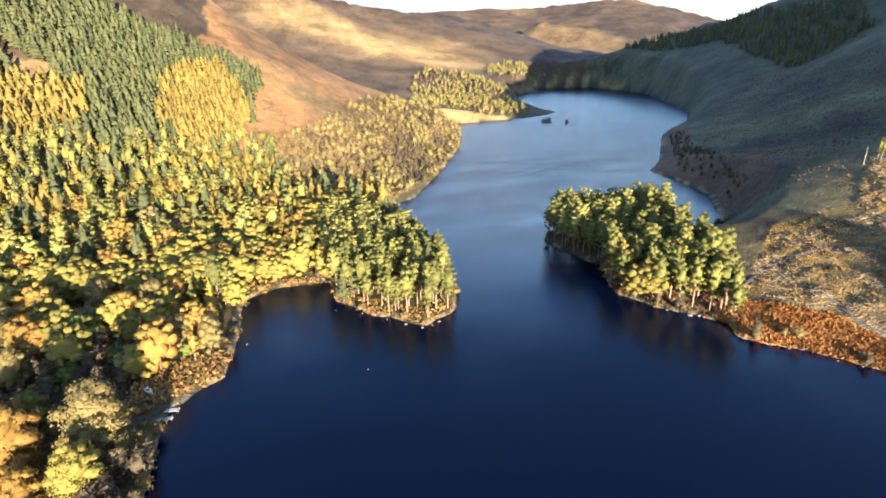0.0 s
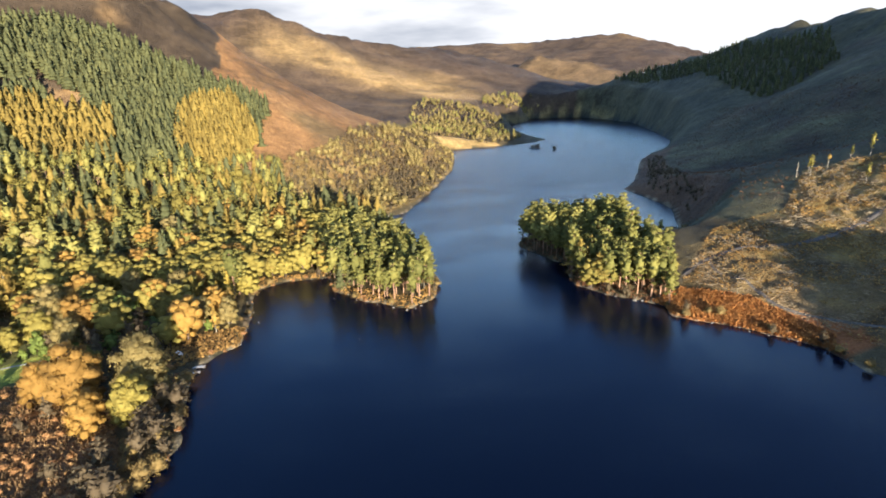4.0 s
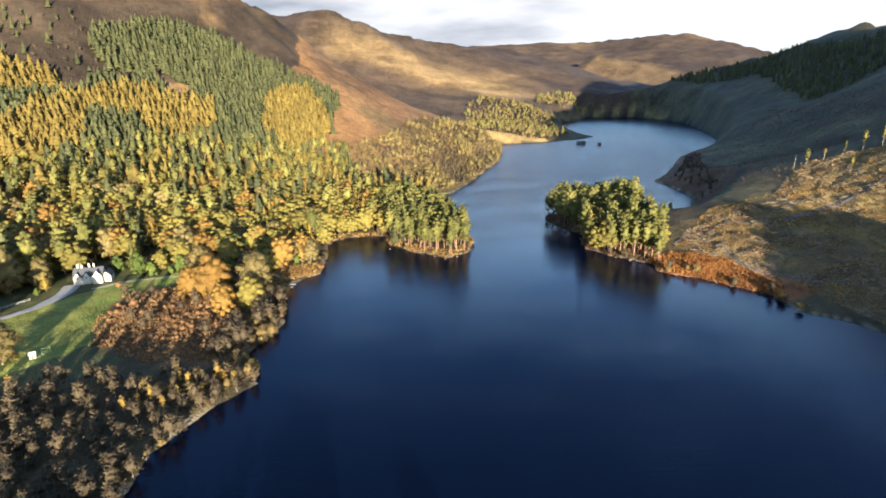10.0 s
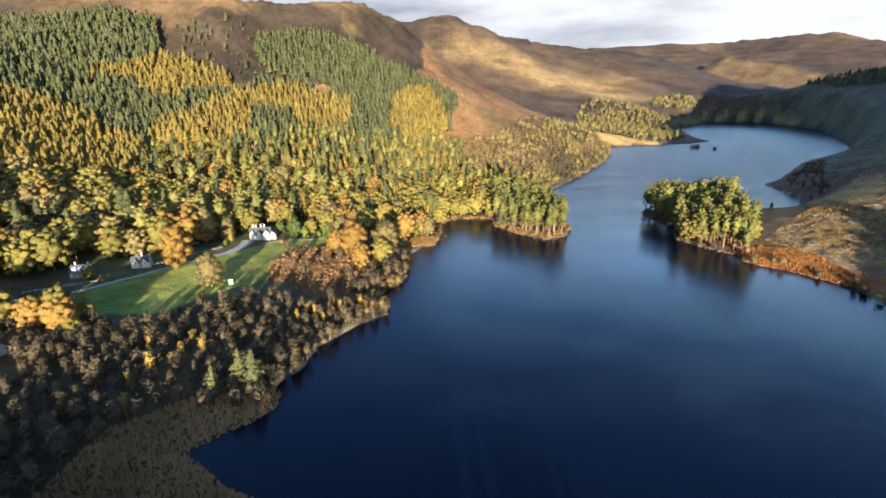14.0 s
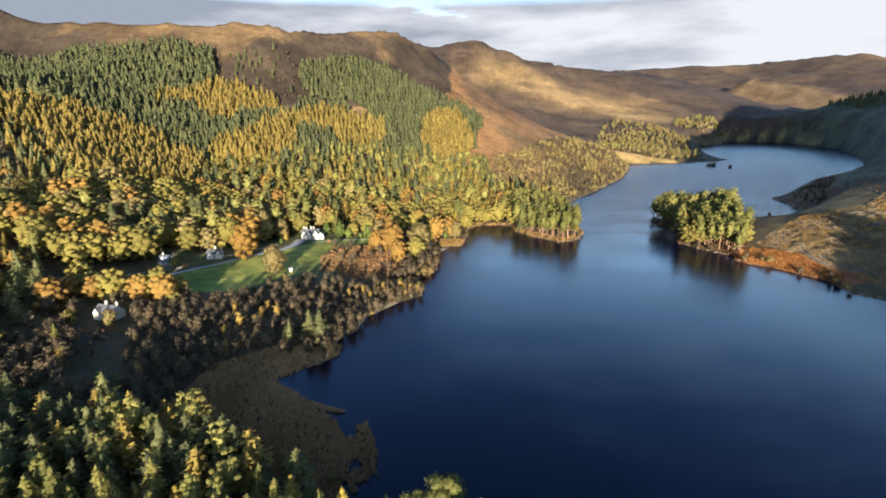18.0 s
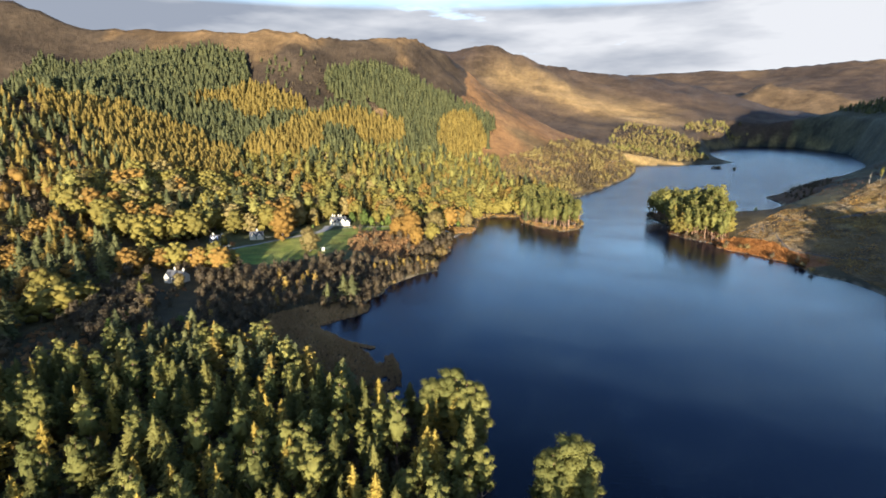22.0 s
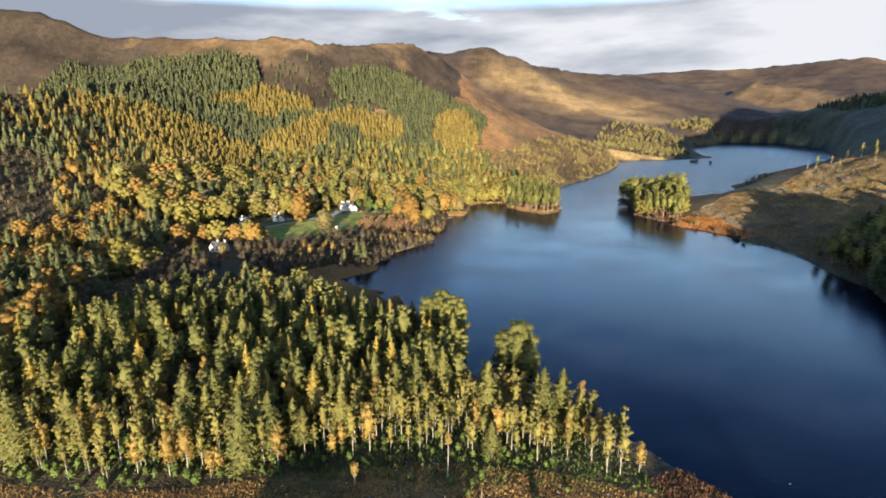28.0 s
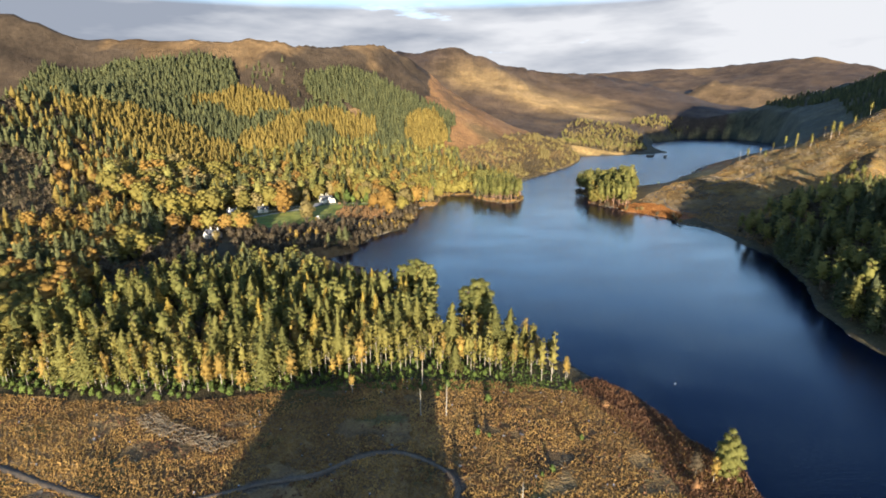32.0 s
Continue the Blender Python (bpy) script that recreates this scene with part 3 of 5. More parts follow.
def boughs(rng, on_spine, wide, low, whorls, per, bits, size, droop):
    """Foliage of a conifer: whorls of drooping boughs, each a row of flat sprays that point outwards. Returns vertices, triangles, normals."""
    w = np.repeat(np.arange(whorls), per * bits)
    b = np.repeat(np.arange(whorls * per), bits)
    n = len(w)
    u = (w + rng.uniform(-0.3, 0.3, whorls * per)[b]) / whorls
    t = np.clip(low + (0.985 - low) * u, low, 0.985)
    a = rng.uniform(0, 2 * math.pi, whorls * per)[b]
    reach = wide * (np.clip(1 - u, 0.03, 1) ** 0.85 * np.clip(0.7 + 2.2 * u, 0, 1)) * rng.uniform(0.62, 1.12, whorls * per)[b]
    s = np.sqrt(rng.uniform(0.04, 1, n))
    out = np.stack([np.cos(a), np.sin(a), np.zeros(n)], -1)
    side = np.stack([-np.sin(a), np.cos(a), np.zeros(n)], -1)
    up = np.array([(0, 0, 1.0)])
    fan = rng.normal(0, 0.24, n) * reach * (0.35 + 0.65 * s)
    at = on_spine(t) + out * (reach * s)[:, None] + side * fan[:, None] + up * (reach * (0.12 * s - droop * s * s) + rng.normal(0, 0.12, n) * size)[:, None]
    way = unit(out + side * (1.5 * fan / np.maximum(reach, 0.1))[:, None] + up * rng.normal(-0.25, 0.25, n)[:, None])
    across = unit(np.cross(way, up + rng.normal(0, 0.35, (n, 3))))
    k = (size * rng.uniform(0.6, 1.3, n) * np.clip(0.45 + 0.3 * reach, 0.4, 1.1))[:, None]
    v = np.stack([at - across * k * 0.6, at + across * k * 0.6, at + way * k * 1.5], 1).reshape(-1, 3)
    shade = unit(out * 0.75 + up * 0.45 + rng.normal(0, 0.4, (n, 3)))
    return v, np.arange(3 * n).reshape(-1, 3), np.repeat(shade, 3, 0)


def tiers(rng, on_spine, wide, low, sides, rings):
    """Foliage of a far conifer: ragged skirts stacked to a pointed tip. Returns vertices, triangles and normals."""
    v, n, f = [], [], []
    step = (1 - low) / rings
    for k in range(rings):
        t = low + step * k
        tip = len(v)
        v.append(on_spine(min(t + 1.9 * step, 1.0)))
        n.append((0, 0, 1.0))
        turn = rng.uniform(0, 6.28)
        for i in range(sides):
            a = turn + 2 * math.pi * (i + rng.uniform(-0.25, 0.25)) / sides
            r = wide * (1 - t * 0.96) ** 0.9 * rng.uniform(0.7, 1.2)
            v.append(on_spine(t + rng.normal(0, 0.02)) + (r * math.cos(a), r * math.sin(a), 0))
            n.append((math.cos(a), math.sin(a), 0.45))
        f += [(tip, tip + 1 + i, tip + 1 + (i + 1) % sides) for i in range(sides)]
    return np.array(v), np.array(f), unit(np.array(n) + rng.normal(0, 0.3, (len(n), 3)))


def tube(points, radii, sides=5):
    """A tapered limb along a line, as triangles."""
    points, v, f = np.asarray(points, float), [], []
    for k, (p, r) in enumerate(zip(points, radii)):
        way = unit(points[min(k + 1, len(points) - 1)] - points[max(k - 1, 0)])
        a = unit(np.cross(way, (0.31, 0.9, 0.2)))
        b = np.cross(way, a)
        for i in range(sides):
            t = 2 * math.pi * i / sides
            v.append(p + r * (a * math.cos(t) + b * math.sin(t)))
    for k in range(len(points) - 1):
        for i in range(sides):
            a, b = k * sides + i, k * sides + (i + 1) % sides
            f += [(a, b, b + sides), (a, b + sides, a + sides)]
    return np.array(v), np.array(f)


def joined(pieces):
    v, f, base = [], [], 0
    for pv, pf in pieces:
        v.append(pv)
        f.append(np.asarray(pf) + base)
        base += len(pv)
    return np.concatenate(v), np.concatenate(f)


HEIGHT = {"pine": 18.0, "young_pine": 12.5, "spruce": 18.0, "larch": 17.0, "birch": 11.0, "oak": 13.0, "beech": 14.0, "lime": 13.0, "alder": 8.0,
          "willow": 5.0, "old_pine": 21.0, "holly": 6.0, "shrub": 1.8}
FOLIAGE = {"old_pine": "pine"}
BROAD = ("oak", "beech", "lime", "pine")


GOLD = (1 + 5 ** 0.5) / 2
ICO = unit(np.array([(-1, GOLD, 0), (1, GOLD, 0), (-1, -GOLD, 0), (1, -GOLD, 0), (0, -1, GOLD), (0, 1, GOLD), (0, -1, -GOLD), (0, 1, -GOLD),
                     (GOLD, 0, -1), (GOLD, 0, 1), (-GOLD, 0, -1), (-GOLD, 0, 1)], float))
ICO_FACES = np.array([f for f in [(i, j, k) for i in range(12) for j in range(i + 1, 12) for k in range(j + 1, 12)]
                      if all(np.linalg.norm(ICO[p] - ICO[q]) < 1.1 for p, q in ((f[0], f[1]), (f[1], f[2]), (f[0], f[2])))])
ICO_FACES = np.array([f if np.dot(np.cross(ICO[f[1]] - ICO[f[0]], ICO[f[2]] - ICO[f[0]]), ICO[f[0]]) > 0 else f[::-1] for f in ICO_FACES])
halves = sorted({tuple(sorted(e)) for f in ICO_FACES.tolist() for e in ((f[0], f[1]), (f[1], f[2]), (f[0], f[2]))})
cut = {e: 12 + k for k, e in enumerate(halves)}
ICO_FINE = np.concatenate([ICO, unit(np.array([ICO[p] + ICO[q] for p, q in halves]))])
FINE_FACES = np.array([t for i, j, k in ICO_FACES.tolist() for a, b, c in [(cut[min(i, j), max(i, j)], cut[min(j, k), max(j, k)], cut[min(i, k), max(i, k)])]
                       for t in ((i, a, c), (j, b, a), (k, c, b), (a, b, c))])


def inner_crown(rng, middle, across, tall, fine):
    """The dense uneven mass of twigs and leaves inside a crown. Returns vertices, triangles and normals."""
    d, faces = (ICO_FINE, FINE_FACES) if fine else (ICO, ICO_FACES)
    lobes = unit(rng.normal(0, 1, (7, 3)))
    swell = 0.86 + 0.24 * np.max(d @ lobes.T, axis=1) ** 3 + rng.normal(0, 0.07, len(d))
    v = middle + d * swell[:, None] * (across, across, tall)
    return v, faces, unit(d + rng.normal(0, 0.22, d.shape))


def clumps(rng, centre, radius, flat, middle):
    """Uneven clumps of leaves round the outside of a crown. Returns vertices, triangles and normals."""
    v, f, n = [], [], []
    for c, r in zip(centre, radius):
        turn = rng.uniform(0, 6.28)
        d = ICO @ np.array([[math.cos(turn), math.sin(turn), 0], [-math.sin(turn), math.cos(turn), 0], [0, 0, 1]])
        at = c + d * r * rng.uniform(0.6, 1.25, (12, 1)) * (1, 1, flat)
        f.append(ICO_FACES + len(v) * 12)
        v.append(at)
        n.append(unit(d * 0.8 + unit(at - middle) * 0.4 + rng.normal(0, 0.3, d.shape)))
    return np.concatenate(v), np.concatenate(f), np.concatenate(n)


def both(p, q):
    return np.concatenate([p[0], q[0]]), np.concatenate([p[1], q[1] + len(p[0])]), np.concatenate([p[2], q[2]])


def tree_form(kind, rng, count, size, detail=2):
    """Trunk and crown of one tree of its usual height, each as vertices and triangles. detail: 2 near, 1 in the middle distance, 0 far."""
    limbs = detail == 2
    h = HEIGHT[kind]
    lean = rng.normal(0, 0.025, 2) * h
    spine = np.array([(lean[0] * t * t + 0.12 * math.sin(5 * t), lean[1] * t * t, h * t) for t in (-0.02, 0.25, 0.5, 0.75, 0.97)])

    def on_spine(t):
        t = np.asarray(t)
        return np.stack([lean[0] * t * t, lean[1] * t * t, h * t], -1)

    base_r = {"pine": 0.24, "young_pine": 0.12, "spruce": 0.25, "larch": 0.2, "birch": 0.13, "oak": 0.3, "beech": 0.32, "lime": 0.28, "alder": 0.1,
              "willow": 0.1, "old_pine": 0.34, "holly": 0.14, "shrub": 0.04}[kind]
    wood = [tube(spine, [base_r * k for k in (1.25, 0.95, 0.75, 0.5, 0.12)], 5) if limbs else
            tube(spine[[0, 3]], [base_r * 1.2, base_r * 0.5], 3)]
    if kind in ("spruce", "larch"):
        wide = h * (0.26 if kind == "spruce" else 0.23) * rng.uniform(0.85, 1.2)
        low = rng.uniform(0.08, 0.2) if kind == "spruce" else rng.uniform(0.16, 0.3)
        if count < 90:
            core = tiers(rng, on_spine, wide * 0.85, 0.08, 7, 7)
            t = 1 - rng.uniform(0, 1, count) ** 0.62 * 0.85
            a = rng.uniform(0, 2 * math.pi, count)
            r = wide * np.clip(1 - t, 0.02, 1) ** 0.85
            at = on_spine(t) + np.stack([r * np.cos(a), r * np.sin(a), -0.32 * r], -1)
            crown = leaves(rng, at, np.stack([np.cos(a), np.sin(a), np.full(count, 0.75)], -1), size, 1.5)
            crown = both(core, crown)
        else:
            whorls, per = (19, 7) if count > 600 else (12, 6)
            crown = boughs(rng, on_spine, wide, low, whorls, per, max(3, round(count / whorls / per)), size, 0.42 if kind == "spruce" else 0.25)
            crown = both(tiers(rng, on_spine, wide * (0.62 if kind == "spruce" else 0.5), low + 0.04, 7, 10 if limbs else 7), crown)
    else:
        n_blob, low, high, wide, flat = {"pine": (24, 0.36, 0.98, 0.16, 0.65), "young_pine": (15, 0.4, 1.0, 0.115, 0.75),
                                         "old_pine": (38, 0.14, 0.98, 0.26, 0.7), "birch": (16, 0.3, 0.98, 0.16, 1.1), "oak": (34, 0.16, 0.95, 0.37, 0.8),
                                         "beech": (34, 0.13, 0.97, 0.35, 0.85), "lime": (40, 0.1, 0.97, 0.36, 0.85), "alder": (16, 0.22, 1.0, 0.25, 1.15),
                                         "willow": (10, 0.15, 0.95, 0.5, 0.8), "holly": (12, 0.1, 1.0, 0.34, 0.95),
                                         "shrub": (6, 0.1, 0.9, 0.75, 0.7)}[kind]
        t = np.linspace(low, high, n_blob) + rng.normal(0, 0.025, n_blob)
        mid = (t - low) / (high - low)
        shape = np.sqrt(np.clip(1 - (2 * np.clip(mid, 0, 1) - 0.8) ** 2 / 1.6, 0.05, 1))
        a = np.arange(n_blob) * 2.4 + rng.uniform(0, 6)
        reach = h * wide * shape * rng.uniform(0.45, 1.0, n_blob)
        centre = on_spine(t) + np.stack([reach * np.cos(a), reach * np.sin(a), np.zeros(n_blob)], -1)
        tight = 1.0 if n_blob < 14 else 0.8 if kind in ("alder", "birch") else 0.7
        radius = h * wide * rng.uniform(0.36, 0.68, n_blob) * (0.72 + 0.28 * shape) * tight
        pick = rng.integers(0, n_blob, count)
        way = unit(rng.normal(0, 1, (count, 3)) + (0, 0, 0.25))
        deep = rng.uniform(0.55, 1.08, count)[:, None]
        at = centre[pick] + way * (radius[pick])[:, None] * deep * (1, 1, flat)
        round_ = unit(at - on_spine(np.full(count, (low + high) / 2)))
        crown = leaves(rng, at, way * (0.4 if kind in ("oak", "beech", "lime", "holly") else 0.7) + round_ * 0.7, size, {"alder": 2.4, "lime": 2.1, "birch": 1.5}.get(kind, 1.0),
                       0.28 if kind in ("oak", "beech", "lime", "holly") else 0.5)
        solid = {"lime": 0.6, "alder": 0.62, "birch": 0.55, "shrub": 0.6, "pine": 0.6, "young_pine": 0.5, "old_pine": 0.62}.get(kind, 0.72)
        heart = on_spine(0.52 * low + 0.48 * high)
        crown = both(inner_crown(rng, heart, h * wide * solid, h * (high - low) * 0.36, detail > 0), crown)
        if detail and kind in ("oak", "beech", "lime", "pine", "old_pine", "holly", "young_pine"):
            crown = both(clumps(rng, centre, radius * (0.7 if kind == "lime" else 0.8), flat, heart), crown)
        if limbs:
            for k in range(0, n_blob, 2):
                start = on_spine(max(t[k] - 0.16, 0.08))
                wood.append(tube([start, start * 0.45 + centre[k] * 0.55 + (0, 0, -0.02 * h), centre[k]],
                                 [base_r * 0.42, base_r * 0.28, base_r * 0.1], 3))
    return joined(wood), crown


BARKS = {"pine": BARK_PINE, "young_pine": BARK_PALE, "spruce": BARK, "larch": BARK, "birch": BARK_PALE, "oak": BARK, "beech": BARK, "lime": BARK_PALE,
         "alder": BARK_PALE, "willow": BARK, "old_pine": BARK_PINE, "holly": BARK, "shrub": BARK}
LEAF_COUNT = {"pine": 1600, "young_pine": 700, "spruce": 1730, "larch": 1330, "birch": 900, "oak": 4000, "beech": 4200, "lime": 5200, "alder": 800,
              "willow": 520, "old_pine": 6500, "holly": 800, "shrub": 200}
LEAF_SIZE = {"pine": 0.42, "young_pine": 0.33, "spruce": 0.5, "larch": 0.42, "birch": 0.27, "oak": 0.34, "beech": 0.34, "lime": 0.26, "alder": 0.24,
             "willow": 0.34, "old_pine": 0.4, "holly": 0.4, "shrub": 0.28}
tree_rng = np.random.default_rng(7)
FORMS, MID_FORMS, FAR_FORMS = {}, {}, {}
for kind in HEIGHT:
    FORMS[kind] = []
    leafy = FOLIAGE.get(kind, kind)
    for k in range(5):
        (tv, tf), (cv, cf, cn) = tree_form(kind, tree_rng, LEAF_COUNT[kind], LEAF_SIZE[kind])
        FORMS[kind].append((mesh_of(kind + "_trunk", tv, tf, [BARKS[kind]], smooth=True),
                            mesh_of(kind + "_crown", cv, cf, [LEAF_ONE[leafy]], normals=cn)))
    many = LEAF_COUNT[kind] ** 0.5
    mid = (9 if kind == "pine" else 8.5 if kind in BROAD else 10 if kind in ("spruce", "larch") else 6)
    MID_FORMS[kind] = [tree_form(kind, tree_rng, int(many * mid), LEAF_SIZE[kind] * (1.4 if mid > 8 else 1.8), 1) for k in range(5)]
    sparse, large = (2.2, 2.6) if kind in BROAD else (0.15, 2.6) if kind in ("spruce", "larch") else (1.6, 2.6)
    FAR_FORMS[kind] = [tree_form(kind, tree_rng, int(many * sparse), LEAF_SIZE[kind] * large, 0) for k in range(6)]

TREE_WORDS = {
    "pine": ("tall Scots pine with a bare reddish trunk and dark green crown", "pine tree"),
    "old_pine": ("broad old pine with a dense green crown at the water", "pine tree"),
    "young_pine": ("slender young pine with a pale bare trunk and small green top", "pine tree"),
    "spruce": ("dark green conical spruce with drooping branches", "spruce tree"),
    "larch": ("slim larch with golden autumn needles", "larch tree"),
    "birch": ("birch with a pale trunk and thin yellow autumn leaves", "birch tree"),
    "oak": ("spreading oak with olive and yellow autumn leaves", "oak tree"),
    "beech": ("broad beech with orange and copper autumn leaves", "beech tree"),
    "lime": ("round half-bare tree with pale straw-coloured crown", "tree"),
    "alder": ("small grey-brown alder with half-bare twiggy crown", "alder tree"),
    "willow": ("low rounded olive willow bush by the water", "willow bush"),
    "holly": ("dense bright green rounded evergreen tree", "evergreen tree"),
    "shrub": ("low rusty brown shrub", "shrub"),
}


def plant_one(kind, x, y, scale, turn, k, group=""):
    z = float(ground_z(np.array([x]), np.array([y]))[0])
    root = new(kind + "_tree" if kind not in ("shrub", "willow") else kind + "_bush")
    trunk_mesh, crown_mesh = FORMS[kind][k % 5]
    for name, me in (("trunk", trunk_mesh), ("crown", crown_mesh)):
        new(name, me).parent = root
    root.matrix_world = pose(x, y, z - 0.1, 0, 0, turn) @ Matrix.Diagonal((scale, scale, scale * (0.92 + 0.16 * ((k * 37) % 10) / 10), 1))
    return tagged(root, *TREE_WORDS[kind], group=group)


SPREAD = {"larch": 1.55, "spruce": 1.3, "alder": 1.3, "willow": 1.35}


def plant_many(kind, places, name, label):
    """A whole wood of one kind in one mesh. places: rows of x, y, z, scale, turn."""
    tv, tf, cv, cf, ct, cn, tb, cb = [], [], [], [], [], [], 0, 0
    rng = np.random.default_rng(len(places))
    for k, (x, y, z, s, turn) in enumerate(places):
        (wv, wf), (lv, lf, ln) = (MID_FORMS if math.hypot(x + 20, y + 60) < 380 and x > -290 else FAR_FORMS)[kind][k % 5]
        c, n = math.cos(turn), math.sin(turn)
        spin = np.array([[c, n, 0], [-n, c, 0], [0, 0, 1]])
        wide = s * np.array([SPREAD.get(kind, 1.15), SPREAD.get(kind, 1.15), 1.0])     # crowns that have grown into one another
        tv.append(wv @ spin * s + (x, y, z - 0.1))
        tf.append(wf + tb)
        cv.append(lv @ spin * wide + (x, y, z - 0.1))
        cf.append(lf + cb)
        cn.append(ln @ spin)
        # far plantations limited to dark tints, as if under cloud shadow
        far_stand = kind in ("spruce", "larch") and y > 200
        ct.append(np.full(len(lv), rng.uniform(0, 0.55 if far_stand else 1)))
        tb, cb = tb + len(wv), cb + len(lv)
    root = tagged(new(name), label, "forest", kind="stuff")
    new("trunks", mesh_of(name + "_trunks", np.concatenate(tv), np.concatenate(tf), [BARKS[kind]], smooth=True)).parent = root
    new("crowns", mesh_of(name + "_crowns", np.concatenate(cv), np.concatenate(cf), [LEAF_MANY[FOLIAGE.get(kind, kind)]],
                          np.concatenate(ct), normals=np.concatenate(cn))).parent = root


WOODS = []      # x, y, kind, scale
wood_rng = np.random.default_rng(11)


def wood(poly, gap, mix, low=0.8, high=1.15, clear=2.0, keep=1.0, where=None):
    """Scatter trees over a stretch of the plan. mix: kind and share; clear: metres kept from the shore."""
    px, py = [p[0] for p in poly], [p[1] for p in poly]
    X, Y = np.meshgrid(np.arange(min(px), max(px), gap), np.arange(min(py), max(py), gap))
    X, Y = X.ravel() + wood_rng.uniform(-0.42, 0.42, X.size) * gap, Y.ravel() + wood_rng.uniform(-0.42, 0.42, Y.size) * gap
    ok = inside(poly, X, Y) & (wood_rng.uniform(0, 1, X.size) < keep)
    X, Y = X[ok], Y[ok]
    ok = off_shore(X, Y) > clear
    if where is not None:
        ok &= where(X, Y)
    X, Y = X[ok], Y[ok]
    kinds, share = zip(*mix)
    cum = np.cumsum(share) / sum(share)
    # kinds stand in loose drifts
    u = fbm(X, Y, gap * 4, 2, len(WOODS) % 97) + wood_rng.uniform(-0.5, 0.5, X.size)
    u = np.argsort(np.argsort(u)) / max(X.size, 1)
    S = wood_rng.uniform(low, high, X.size)
    for x, y, v, s in zip(X, Y, u, S):
        WOODS.append((x, y, kinds[int(np.searchsorted(cum, v))], s))


def open_ground(x, y):
    return ~(inside(LAWN, x, y) | inside(BRUSH, x, y) | (near_line(ROAD_HOUSE, x, y) < 4)
             | (np.hypot(x + 122, y - 160) < 14) | (np.hypot(x + 165, y - 105) < 10) | (np.hypot(x + 187, y - 92) < 10)
             | (np.hypot(x + 167, y - 10) < 13))


ISLAND = [(128, 238), (128, 160), (142, 136), (156, 136), (171, 158), (172, 190), (192, 228), (184, 248), (150, 262)]
wood(ISLAND, 4.8, [("pine", 0.9), ("larch", 0.04), ("oak", 0.06)], 0.95, 1.3, 1.0)
wood([(18, 226), (20, 196), (48, 168), (74, 178), (76, 240), (68, 300), (30, 300)], 5.0, [("pine", 0.75), ("spruce", 0.1), ("birch", 0.15)],
     0.8, 1.15, 1.5)
# the wood between the houses and the foot of the hill
LANDING = [(-112, 160), (-12, 156), (-14, 198), (-34, 220), (-70, 226), (-112, 212)]
wood([(-80, 165), (-20, 160), (-10, 226), (24, 228), (30, 300), (72, 345), (20, 360), (-60, 350), (-150, 320), (-215, 300), (-255, 230),
      (-200, 190), (-150, 200), (-110, 185)], 8.0,
     [("oak", 0.42), ("beech", 0.07), ("larch", 0.16), ("pine", 0.16), ("spruce", 0.11), ("lime", 0.08)], 0.9, 1.35, 2.0, where=lambda x, y: open_ground(x, y) & ~inside(LANDING, x, y))
wood([(-255, 230), (-200, 192), (-150, 200), (-128, 182), (-140, 150), (-190, 110), (-230, 60), (-300, 90), (-300, 170)], 10.0,
     [("oak", 0.52), ("beech", 0.1), ("pine", 0.07), ("lime", 0.18), ("alder", 0.05), ("spruce", 0.08)], 1.05, 1.55, 2, where=open_ground)
wood([(-110, 185), (-80, 166), (-60, 165), (-28, 160), (-20, 190), (-60, 220), (-100, 230)], 12,
     [("oak", 0.4), ("beech", 0.22), ("lime", 0.2), ("holly", 0.18)], 0.9, 1.35, 2, where=open_ground)
# plantations on the fell
LARCHES = ([(-428, 250), (-389, 298), (-317, 312), (-264, 298), (-252, 245), (-278, 187), (-324, 195), (-370, 240), (-406, 222)],
           [(-357, 377), (-312, 435), (-236, 428), (-246, 398), (-281, 365), (-310, 383)],
           [(-263, 308), (-270, 339), (-222, 405), (-168, 450), (-120, 447), (-109, 395), (-152, 376), (-170, 401), (-203, 394),
            (-194, 351), (-236, 318)], [(-76, 492), (-27, 537), (-9, 470), (-40, 407), (-71, 433)])
SPRUCES = ([(-598, 447), (-506, 468), (-339, 491), (-305, 429), (-350, 382), (-355, 323), (-318, 310), (-365, 299), (-415, 296),
            (-438, 262), (-600, 330)],
           [(-354, 314), (-349, 369), (-310, 385), (-280, 366), (-223, 412), (-206, 445), (-167, 464), (-150, 447), (-225, 405),
            (-267, 338), (-262, 297), (-319, 312)],
           [(-203, 396), (-170, 405), (-150, 374), (-194, 348)],
           [(-235, 495), (-167, 558), (-128, 558), (-58, 550), (-6, 545), (-8, 465), (-50, 420), (-100, 395), (-150, 375), (-203, 392),
            (-170, 405), (-130, 470), (-174, 478), (-211, 457)])
MIXED = [(-264, 298), (-236, 320), (-194, 351), (-111, 395), (-71, 433), (-42, 407), (0, 445), (14, 370), (-60, 350), (-150, 320),
         (-215, 300), (-255, 235)]


def in_any(polys, x, y):
    hit = np.zeros(np.shape(x), bool)
    for p in polys:
        hit |= inside(p, x + 9 * fbm(x, y, 26, 3, 4), y + 9 * fbm(x, y, 26, 3, 9))
    return hit


FELL_WOOD = [(-620, 140), (20, 140), (20, 600), (-620, 600)]
wood(FELL_WOOD, 4.4, [("larch", 1)], 0.65, 1.1, where=lambda x, y: in_any(LARCHES, x, y))
wood(FELL_WOOD, 4.5, [("spruce", 1)], 0.62, 1.08, where=lambda x, y: in_any(SPRUCES, x, y) & ~in_any(LARCHES, x, y))
